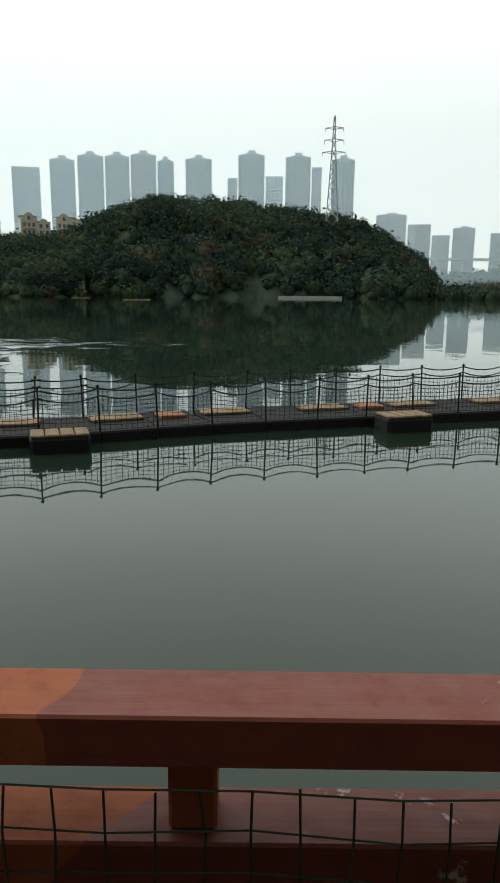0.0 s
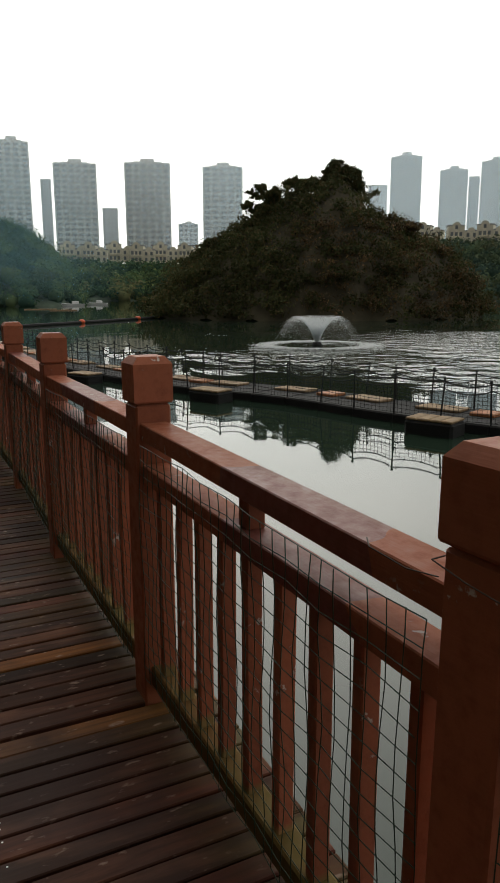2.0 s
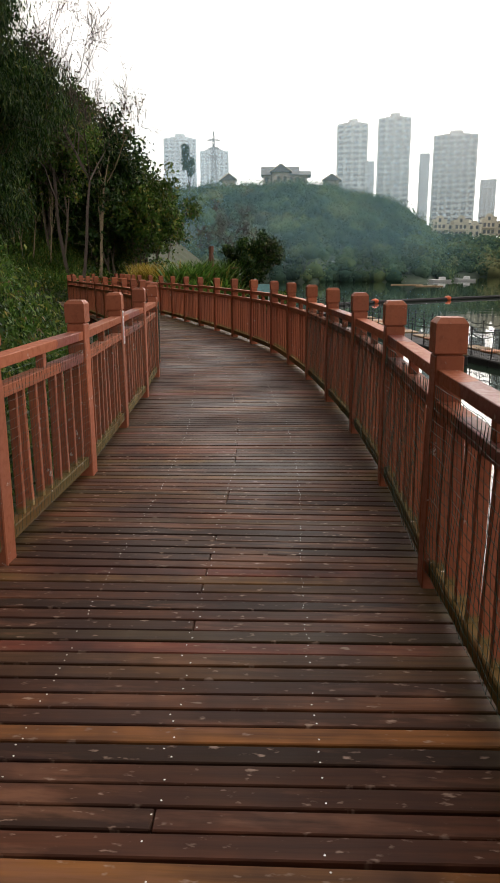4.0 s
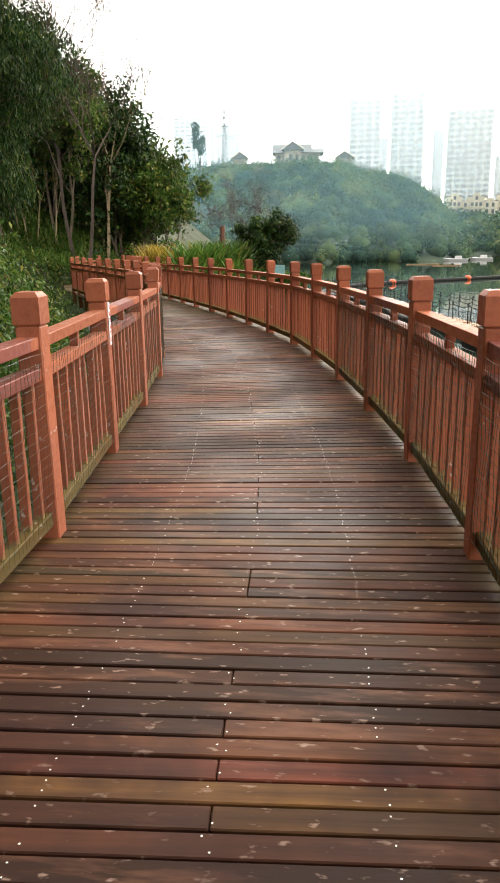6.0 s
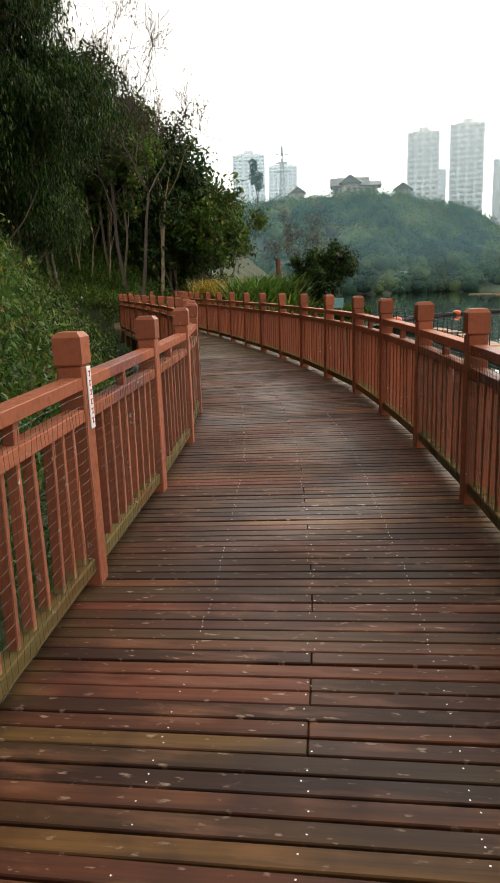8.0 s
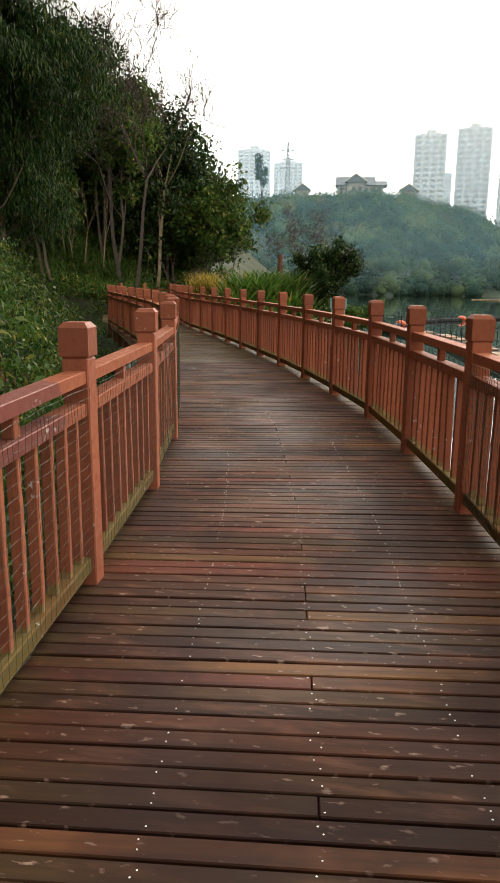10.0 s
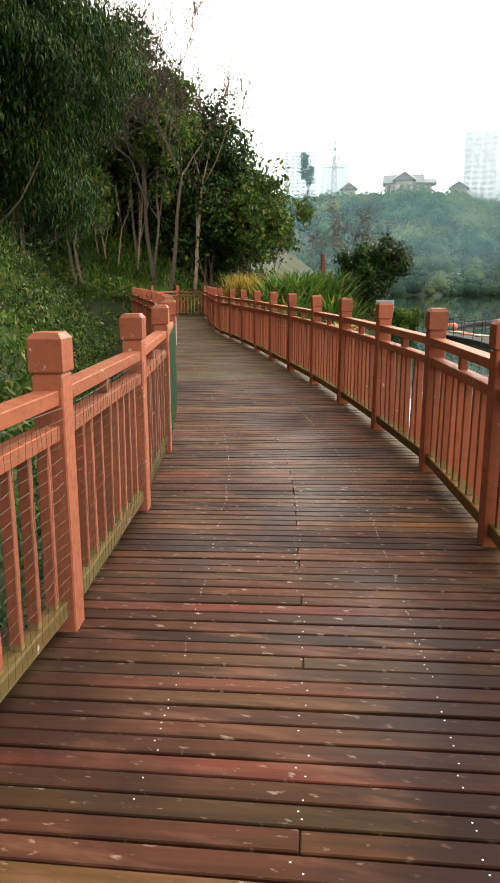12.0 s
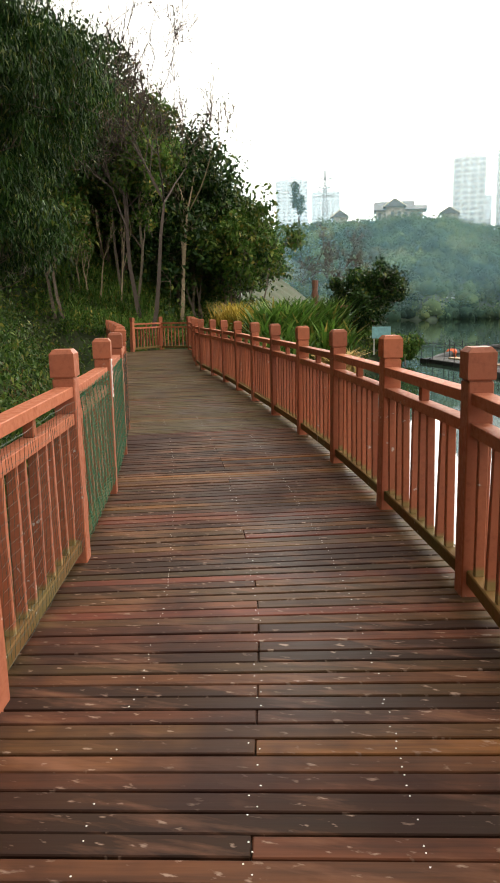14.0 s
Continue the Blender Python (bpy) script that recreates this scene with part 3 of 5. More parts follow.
def tree(name, x, y, height, spread, leaf, leaf_mat, bark, label, seed, per=26, clump=0.55, lean=(0, 0), levels=3, crown=1.0, radius=None, droop=0.3, z=None, keep=1.0, branch_spread=0.6, stems=1, taper=0.6, aspect=0.5, kids=(2, 4)):
    rng = np.random.default_rng(seed)
    gz = float(land_height([x], [y])[0]) - 0.1 if z is None else z
    t = thing(name, pose(x, y, gz), label, "tree")
    segs, tips = [], []
    for k in range(stems):
        off = np.array([rng.normal(0, 0.35), rng.normal(0, 0.35), 0]) * (stems > 1)
        lv = np.array([lean[0] + rng.normal(0, 0.14) * (stems > 1), lean[1] + rng.normal(0, 0.14) * (stems > 1), 1.0])
        s, tp = grow(rng, off, lv / np.linalg.norm(lv), height * 0.52, radius or height * 0.018, levels, branch_spread, taper=taper, kids=kids)
        segs += s
        tips.append(tp)
    tips = np.concatenate(tips)
    top = max(s[1][2] for s in segs)
    k = height / top
    wide = spread / max(np.percentile(np.hypot(tips[:, 0], tips[:, 1]), 92), 0.1)

    def fit(p):
        w = np.clip(p[2] / (0.35 * top), 0, 1)
        return p * np.array([1 + (wide - 1) * w, 1 + (wide - 1) * w, k])

    segs = [(fit(a), fit(b), r0, r1) for a, b, r0, r1 in segs]
    tips = np.array([fit(p) for p in tips])
    part("trunk", wood_mesh(segs, bark), t)
    if leaf_mat is not None:
        tips = tips[rng.random(len(tips)) < keep]
        q = clump_leaves(tips, rng.uniform(0.5, 1.2, len(tips)) * clump, per, leaf, aspect, 0.8, 0.8, droop, rng)
        part("crown", quads_mesh("crown", q, leaf_mat), t)
    return t


# ---- far shores: ridges of wooded land seen over the lake ----
EYE0 = np.array([-1.0, 0.0])


def polar(az, dist):
    a = np.radians(az)
    return EYE0[0] + dist * np.cos(a), EYE0[1] + dist * np.sin(a)


def ridge(name, label, azs, els, shore, crest, clumps, size, mat, seed, rad=(2.0, 4.0), per=34, tree_h=2.5, bank=0.0):
    """A wooded slope: rises from the shore to a crest at the elevations given over the bearings given."""
    rng = np.random.default_rng(seed)
    A = np.linspace(azs[0], azs[-1], 90)
    E = np.interp(A, azs, els) if azs[0] < azs[-1] else np.interp(-A, [-a for a in azs], els)
    S = np.full(len(A), shore) + 3 * np.sin(A * 0.9) + 2 * np.sin(A * 2.3)
    top = crest * np.tan(np.radians(E)) + 1.45 - tree_h
    us = np.linspace(0, 1.6, 22)

    def z_at(u, tp):
        rise = np.where(u <= 1, np.sin(np.clip(u, 0, 1) * math.pi / 2) ** 0.9, np.cos((u - 1) * 1.2))
        return -1.5 + bank * (u > 0.03) + (tp + 1.5 - bank) * rise

    verts = []
    for a, s, tp in zip(A, S, top):
        for u in us:
            x, y = polar(a, s + (crest - s) * u)
            verts.append((float(x), float(y), float(z_at(np.array(u), max(tp, -1.4)))))
    n = len(us)
    faces = [(i * n + j, (i + 1) * n + j, (i + 1) * n + j + 1, i * n + j + 1) for i in range(len(A) - 1) for j in range(n - 1)]
    land = tagged(new(name, mesh_from(name, verts, faces, FAR_GROUND, True)), label, "hill", kind="structure")
    u = rng.random(clumps) * 1.12
    ai = rng.random(clumps)
    az = A[0] + (A[-1] - A[0]) * ai
    tp = np.interp(ai, np.linspace(0, 1, len(A)), top)
    ss = np.interp(ai, np.linspace(0, 1, len(A)), S)
    x, y = polar(az, ss + (crest - ss) * u)
    R = rng.uniform(*rad, clumps)
    z = z_at(u, np.maximum(tp, -1.4)) + R * 0.35
    q = clump_leaves(np.stack([x, y, z], 1), R, per, size, 0.8, 0.95, 0.28, 0.1, rng)
    tagged(cores("woodland_hearts", np.stack([x, y, z - 0.1 * R], 1), R * 0.58, mat, None, 0.9, rng), "dense crowns of the far woodland", "woodland", kind="stuff")
    ob = new("woodland", quads_mesh("woodland", q, mat))
    tagged(ob, "dense mixed woodland covering the far slope", "woodland", kind="stuff")
    return land


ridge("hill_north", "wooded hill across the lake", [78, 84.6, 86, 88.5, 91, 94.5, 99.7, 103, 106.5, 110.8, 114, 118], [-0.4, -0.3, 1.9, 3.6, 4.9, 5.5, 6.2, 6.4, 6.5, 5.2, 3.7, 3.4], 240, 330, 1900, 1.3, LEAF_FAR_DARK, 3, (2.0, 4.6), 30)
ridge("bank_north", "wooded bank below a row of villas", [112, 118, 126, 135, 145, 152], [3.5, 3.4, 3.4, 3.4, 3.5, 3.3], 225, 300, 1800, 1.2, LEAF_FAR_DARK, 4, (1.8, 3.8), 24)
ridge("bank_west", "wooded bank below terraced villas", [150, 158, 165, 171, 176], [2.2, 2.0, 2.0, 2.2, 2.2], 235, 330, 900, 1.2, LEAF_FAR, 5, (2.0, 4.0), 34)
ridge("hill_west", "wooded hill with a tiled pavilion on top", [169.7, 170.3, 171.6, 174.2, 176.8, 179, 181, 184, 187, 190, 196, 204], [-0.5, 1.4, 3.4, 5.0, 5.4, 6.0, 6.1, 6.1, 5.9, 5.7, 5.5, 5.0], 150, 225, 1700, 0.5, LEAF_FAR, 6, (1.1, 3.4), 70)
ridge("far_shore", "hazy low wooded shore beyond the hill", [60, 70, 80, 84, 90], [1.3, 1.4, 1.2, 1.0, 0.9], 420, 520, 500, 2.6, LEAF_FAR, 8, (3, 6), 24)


def island():
    """Steep scrub-covered islet with dark evergreens on its crown."""
    rng = np.random.default_rng(21)
    cx, cy = polar(150.5, 80.0)
    prof_a = [163.8, 161.5, 159, 156, 153, 149.5, 147.6, 146.6, 143.5, 140, 138.2]
    prof_e = [-1.5, 1.3, 3.3, 4.9, 6.9, 7.9, 7.3, 5.2, 3.9, 1.6, -1.5]
    az = np.linspace(163.8, 138.2, 56)
    crest = 80 * np.tan(np.radians(np.interp(-az, [-a for a in prof_a], prof_e))) + 1.45
    vs = np.linspace(-1, 1, 25)
    verts, pts = [], []
    for a, c in zip(az, crest):
        edge = max(1 - abs((a - 151) / 12.9) ** 2.4, 0.0) ** 0.5
        for v in vs:
            x, y = polar(a, 80 + v * 15 * edge)
            z = -1.5 + max(c + 1.5, 0) * max(1 - abs(v) ** 1.7, 0) + 0.5 * math.sin(a * 1.7 + v * 6)
            verts.append((float(x), float(y), float(z)))
            if v < 0.25:
                pts.append((x, y, z, v))
    n = len(vs)
    faces = [(i * n + j, (i + 1) * n + j, (i + 1) * n + j + 1, i * n + j + 1) for i in range(len(az) - 1) for j in range(n - 1)]
    tagged(new("island", mesh_from("island", verts, faces, ISLAND_EARTH, True)), "steep earth islet in the lake", "island", kind="structure")
    P = np.array([p[:3] for p in pts])
    pick = rng.integers(0, len(P), 1500)
    C = P[pick] + rng.normal(0, 0.7, (1500, 3)) * np.array([1, 1, 0.4])
    keep = C[:, 2] > -1.0
    C = C[keep]
    R = rng.uniform(0.5, 1.35, len(C))
    dry = rng.random(len(C)) < 0.5
    a_of = np.degrees(np.arctan2(C[:, 1] - EYE0[1], C[:, 0] - EYE0[0]))
    dry &= (a_of < 152) & (C[:, 2] < 8.5)
    ob = new("scrub", quads_mesh("scrub", clump_leaves(C[~dry], R[~dry], 58, 0.36, 0.5, 0.85, 0.7, 0.2, rng), LEAF_ISLAND))
    tagged(ob, "dark tangled scrub on the islet", "scrub", kind="stuff")
    ob = new("dry_scrub", quads_mesh("dry_scrub", clump_leaves(C[dry], R[dry], 60, 0.33, 0.35, 0.9, 0.7, 0.2, rng), LEAF_DRY))
    tagged(ob, "rust-brown dead scrub on the islet", "scrub", kind="stuff")
    for k, (a, d, hgt, spr) in enumerate([(155.6, 78, 4.2, 1.9), (154.0, 79, 4.6, 2.2), (152.4, 79, 4.2, 2.4), (150.8, 80, 4.4, 2.2), (149.4, 80, 4.6, 1.9), (148.4, 80, 4.4, 1.5), (158.6, 78, 2.6, 1.6), (144.2, 78, 3.2, 1.4), (141.8, 78, 3.0, 1.4)]):
        x, y = polar(a, d)
        c = 80 * math.tan(math.radians(float(np.interp(-a, [-q for q in prof_a], prof_e)))) + 1.45
        bare = a < 145
        tree("tree", float(x), float(y), hgt, spr, 0.36, LEAF_DRY if bare else LEAF_ISLAND, TWIG, "thin leafless tree on the islet" if bare else "dark evergreen tree on top of the islet", 60 + k, 10 if bare else 18, 0.45, z=c - 2.2, levels=3, keep=0.3 if bare else 1.0)


island()


# ---- haze: added sheets that scatter the sky's light, blue put into their tint ----
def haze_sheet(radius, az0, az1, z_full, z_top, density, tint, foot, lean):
    """Added haze curtain round the lake, leaning in towards the top and fading out at its ends."""
    m, nt, b = shader("tinted_haze_sheet")
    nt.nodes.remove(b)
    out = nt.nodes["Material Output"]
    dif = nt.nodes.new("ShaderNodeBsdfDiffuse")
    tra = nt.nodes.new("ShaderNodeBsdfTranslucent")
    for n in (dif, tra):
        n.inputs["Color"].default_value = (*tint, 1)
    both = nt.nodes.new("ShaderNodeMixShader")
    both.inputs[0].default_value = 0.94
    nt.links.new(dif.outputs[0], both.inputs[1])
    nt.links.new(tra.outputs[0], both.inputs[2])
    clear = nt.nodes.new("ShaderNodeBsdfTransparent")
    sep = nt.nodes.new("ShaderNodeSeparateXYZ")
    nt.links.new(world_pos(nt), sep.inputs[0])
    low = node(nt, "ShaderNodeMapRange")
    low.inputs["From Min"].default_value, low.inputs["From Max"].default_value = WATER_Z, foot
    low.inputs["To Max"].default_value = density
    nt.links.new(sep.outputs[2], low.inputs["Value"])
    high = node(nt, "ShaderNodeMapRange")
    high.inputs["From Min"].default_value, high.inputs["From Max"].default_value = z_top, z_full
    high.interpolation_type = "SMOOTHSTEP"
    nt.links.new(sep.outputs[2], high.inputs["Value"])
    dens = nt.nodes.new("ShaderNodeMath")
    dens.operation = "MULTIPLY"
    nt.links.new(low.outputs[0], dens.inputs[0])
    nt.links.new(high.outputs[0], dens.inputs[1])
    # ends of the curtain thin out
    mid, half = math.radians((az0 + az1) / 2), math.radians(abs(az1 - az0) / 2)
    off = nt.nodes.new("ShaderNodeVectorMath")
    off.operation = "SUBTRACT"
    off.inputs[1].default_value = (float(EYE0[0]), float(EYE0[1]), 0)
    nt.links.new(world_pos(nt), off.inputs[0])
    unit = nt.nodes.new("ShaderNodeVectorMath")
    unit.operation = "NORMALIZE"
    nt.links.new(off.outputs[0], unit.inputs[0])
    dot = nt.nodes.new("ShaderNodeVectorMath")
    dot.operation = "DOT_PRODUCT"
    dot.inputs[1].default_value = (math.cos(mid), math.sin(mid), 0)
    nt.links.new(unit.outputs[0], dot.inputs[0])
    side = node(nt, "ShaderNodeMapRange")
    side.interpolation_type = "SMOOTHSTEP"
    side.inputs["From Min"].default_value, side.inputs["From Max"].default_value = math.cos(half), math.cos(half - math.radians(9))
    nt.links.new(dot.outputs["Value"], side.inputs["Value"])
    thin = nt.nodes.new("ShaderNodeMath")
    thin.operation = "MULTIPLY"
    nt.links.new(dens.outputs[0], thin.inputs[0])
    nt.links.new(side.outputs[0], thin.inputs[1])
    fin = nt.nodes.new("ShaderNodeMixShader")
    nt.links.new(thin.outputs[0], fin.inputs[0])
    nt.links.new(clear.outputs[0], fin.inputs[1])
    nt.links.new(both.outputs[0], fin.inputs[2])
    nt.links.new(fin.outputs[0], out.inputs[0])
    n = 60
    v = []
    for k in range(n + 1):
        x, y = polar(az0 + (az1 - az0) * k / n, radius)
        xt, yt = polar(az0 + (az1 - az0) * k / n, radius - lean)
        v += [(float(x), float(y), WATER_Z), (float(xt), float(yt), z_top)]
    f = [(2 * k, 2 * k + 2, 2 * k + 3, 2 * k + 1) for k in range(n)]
    tagged(new("backdrop_haze", mesh_from("haze", v, f, m, True)), "thin added sheet standing in for haze over the far shore", "haze", kind="structure")


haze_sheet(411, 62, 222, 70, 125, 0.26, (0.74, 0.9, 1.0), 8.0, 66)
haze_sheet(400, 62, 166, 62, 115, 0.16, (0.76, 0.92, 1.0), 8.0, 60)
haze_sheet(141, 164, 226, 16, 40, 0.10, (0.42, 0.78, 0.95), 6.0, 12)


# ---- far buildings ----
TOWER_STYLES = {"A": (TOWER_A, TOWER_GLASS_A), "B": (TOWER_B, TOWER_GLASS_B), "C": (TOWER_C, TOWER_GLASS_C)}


def tower(az0, az1, el, dist, style, label, depth=0.8, crown=True, turn=0.0, base=0.0):
    """A residential high-rise: body with projecting bays, floor slabs and window columns."""
    wall, glass = TOWER_STYLES[style]
    az = (az0 + az1) / 2
    w = 2 * dist * math.tan(math.radians(abs(az0 - az1)) / 2) * 0.98
    top = dist * math.tan(math.radians(el)) + 1.45
    x, y = polar(az, dist)
    t = thing("apartment_tower", pose(float(x), float(y), base, 0, 0, az - 90 + turn), label, "tower", "apartment towers across the lake")
    h = top - base
    dp = w * depth
    part("body", box_mesh("body", (w * 0.94, dp, h * 0.965), wall, (0, 0, h * 0.4825)), t)
    if crown:
        bm = bmesh.new()
        bm_box(bm, (w * 0.30, dp * 0.6, h * 0.035), (0, 0, h * 0.9825))
        bm_box(bm, (w * 0.62, dp * 0.7, h * 0.012), (0, 0, h * 0.971))
        part("roof_block", bm_mesh("roof_block", bm, wall), t)
    floors = max(int(h / 3.0), 8)
    fh = h * 0.955 / floors
    cols = max(4, min(8, int(w / 4.0)))
    cw = w * 0.94 / cols
    for c in range(cols):
        cx = -w * 0.47 + (c + 0.5) * cw
        proud = 0.9 if c % 2 == 0 else 0.25
        bm = bmesh.new()
        bm_box(bm, (cw * 0.62, 0.6, h * 0.95), (cx, -dp / 2 - proud / 2 + 0.1, h * 0.475))
        part("window_column", bm_mesh("window_column", bm, glass), t)
        bm = bmesh.new()
        for f in range(floors):
            if c % 2 == 0:
                bm_box(bm, (cw * 0.70, proud + 0.5, fh * 0.42), (cx, -dp / 2 - proud / 2, fh * (f + 0.2)))
            else:
                bm_box(bm, (cw * 0.66, proud + 0.35, fh * 0.50), (cx, -dp / 2 - proud / 2, fh * (f + 0.25)))
        part("pilaster", box_mesh("pilaster", (cw * 0.16, 1.5, h * 0.96), wall, (cx - cw * 0.5, -dp / 2 - 0.4, h * 0.48)), t)
        part("balcony_stack", bm_mesh("balcony_stack", bm, wall), t)["kind"] = "stuff"
    for sx in (-1, 1):
        bm = bmesh.new()
        for f in range(floors):
            for k in (-0.25, 0.22):
                bm_box(bm, (0.3, dp * 0.22, fh * 0.55), (sx * w * 0.47, dp * k, fh * (f + 0.55)))
        part("side_windows", bm_mesh("side_windows", bm, glass), t)["kind"] = "stuff"
    return t


NEAR_T, MID_T, FAR_T = "beige concrete apartment tower with balcony columns", "blue-grey apartment tower in haze", "pale apartment tower faded by haze"
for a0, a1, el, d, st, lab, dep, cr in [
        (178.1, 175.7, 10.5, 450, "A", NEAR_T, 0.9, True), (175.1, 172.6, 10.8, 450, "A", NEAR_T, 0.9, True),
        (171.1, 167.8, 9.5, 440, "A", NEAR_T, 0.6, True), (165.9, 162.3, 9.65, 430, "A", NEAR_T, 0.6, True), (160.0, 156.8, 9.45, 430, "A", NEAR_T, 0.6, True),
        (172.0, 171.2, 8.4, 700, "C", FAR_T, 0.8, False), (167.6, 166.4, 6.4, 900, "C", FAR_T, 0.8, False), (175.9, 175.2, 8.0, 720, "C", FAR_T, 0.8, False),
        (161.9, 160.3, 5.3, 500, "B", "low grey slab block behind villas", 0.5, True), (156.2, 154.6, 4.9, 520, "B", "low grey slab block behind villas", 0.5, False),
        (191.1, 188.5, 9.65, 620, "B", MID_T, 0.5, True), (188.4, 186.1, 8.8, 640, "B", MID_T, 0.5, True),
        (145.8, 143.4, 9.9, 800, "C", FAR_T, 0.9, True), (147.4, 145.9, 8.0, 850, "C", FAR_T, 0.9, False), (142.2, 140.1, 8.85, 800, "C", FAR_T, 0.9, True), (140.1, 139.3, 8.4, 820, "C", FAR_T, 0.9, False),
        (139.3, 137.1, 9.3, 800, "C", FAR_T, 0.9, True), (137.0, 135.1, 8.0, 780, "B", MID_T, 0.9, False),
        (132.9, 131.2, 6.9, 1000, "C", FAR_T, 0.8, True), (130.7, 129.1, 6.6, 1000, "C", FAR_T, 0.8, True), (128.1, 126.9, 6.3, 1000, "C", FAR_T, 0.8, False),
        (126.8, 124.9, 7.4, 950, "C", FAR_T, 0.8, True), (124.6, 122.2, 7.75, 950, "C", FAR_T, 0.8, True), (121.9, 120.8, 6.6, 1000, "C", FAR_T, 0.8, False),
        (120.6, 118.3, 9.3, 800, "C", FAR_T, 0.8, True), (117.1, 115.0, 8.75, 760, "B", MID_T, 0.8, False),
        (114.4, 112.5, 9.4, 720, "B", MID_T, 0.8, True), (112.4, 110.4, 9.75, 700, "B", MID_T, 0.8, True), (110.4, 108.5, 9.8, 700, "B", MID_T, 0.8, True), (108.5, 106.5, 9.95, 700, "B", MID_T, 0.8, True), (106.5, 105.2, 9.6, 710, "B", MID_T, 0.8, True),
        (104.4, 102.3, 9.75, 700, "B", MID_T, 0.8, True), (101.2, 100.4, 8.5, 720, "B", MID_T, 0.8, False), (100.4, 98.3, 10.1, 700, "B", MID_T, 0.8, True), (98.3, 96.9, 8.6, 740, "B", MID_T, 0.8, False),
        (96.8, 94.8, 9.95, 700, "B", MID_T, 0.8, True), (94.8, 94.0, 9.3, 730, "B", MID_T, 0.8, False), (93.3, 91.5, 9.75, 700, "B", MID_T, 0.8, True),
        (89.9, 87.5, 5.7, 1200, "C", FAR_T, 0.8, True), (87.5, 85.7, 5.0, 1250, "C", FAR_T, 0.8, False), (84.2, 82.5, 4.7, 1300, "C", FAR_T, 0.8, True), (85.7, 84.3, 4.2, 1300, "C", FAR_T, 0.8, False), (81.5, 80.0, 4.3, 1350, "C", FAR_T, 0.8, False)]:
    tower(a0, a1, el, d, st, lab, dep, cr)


def make_villa():
    """Cream three-storey villa with arched gable parapets."""
    t = thing("villa", Matrix(), "cream rendered villa with curved gable parapets and dark windows", "house", "row of villas on the bank")
    part("wall", box_mesh("wall", (6.2, 7, 7.6), CREAM, (-2.6, 0, 3.8)), t)
    part("wall", box_mesh("wall", (5.0, 6, 5.6), CREAM, (3.0, -0.8, 2.8)), t)
    for cx, r, zb in ((-2.6, 1.7, 7.6), (3.0, 1.5, 5.6)):
        bm = bmesh.new()
        bmesh.ops.create_cone(bm, cap_ends=True, segments=16, radius1=r, radius2=r, depth=0.6, matrix=pose(cx, -3.3, zb, 90))
        part("gable_parapet", bm_mesh("gable_parapet", bm, CREAM), t)
    part("roof", box_mesh("roof", (6.8, 6.5, 0.45), ROOF, (-2.6, 0.5, 7.85)), t)
    part("roof", box_mesh("roof", (5.4, 5.6, 0.4), ROOF, (3.0, -0.4, 5.85)), t)
    for cx, cz, yy in ((-4.3, 1.8, -3.5), (-2.6, 1.8, -3.5), (-0.9, 1.8, -3.5), (-4.3, 4.6, -3.5), (-2.6, 4.6, -3.5), (-0.9, 4.6, -3.5), (-2.6, 7.2, -3.5), (1.8, 1.7, -3.8), (4.2, 1.7, -3.8), (1.8, 4.2, -3.8), (4.2, 4.2, -3.8)):
        part("window", box_mesh("window", (1.05, 0.2, 1.5), GLASS, (cx, yy - 0.03, cz)), t)
    part("balcony", box_mesh("balcony", (4.6, 1.2, 0.35), CREAM, (-2.6, -4.0, 3.3)), t)
    return t


villa = make_villa()
_vi = 0
for az, el, d in [(142.6, 3.1, 312), (140.3, 3.0, 305), (138.1, 3.05, 305), (134.8, 3.35, 306), (131.4, 3.3, 308), (128.7, 3.45, 306), (125.7, 3.5, 306), (121.9, 3.45, 306), (119.0, 3.3, 305), (115.5, 3.4, 306), (112.8, 3.4, 308),
                  (169.9, 1.95, 335), (168.2, 1.9, 332), (166.4, 2.0, 335), (164.6, 1.9, 332), (162.9, 1.95, 335), (160.9, 1.9, 334), (144.6, 3.2, 315), (159.0, 1.9, 335)]:
    x, y = polar(az, d)
    m = pose(float(x), float(y), d * math.tan(math.radians(el + 0.25)) + 1.45, 0, 0, az - 90 + (7 if _vi % 2 else -9))
    if _vi == 0:
        villa.matrix_basis = m
    else:
        copy_thing(villa, m)
    _vi += 1


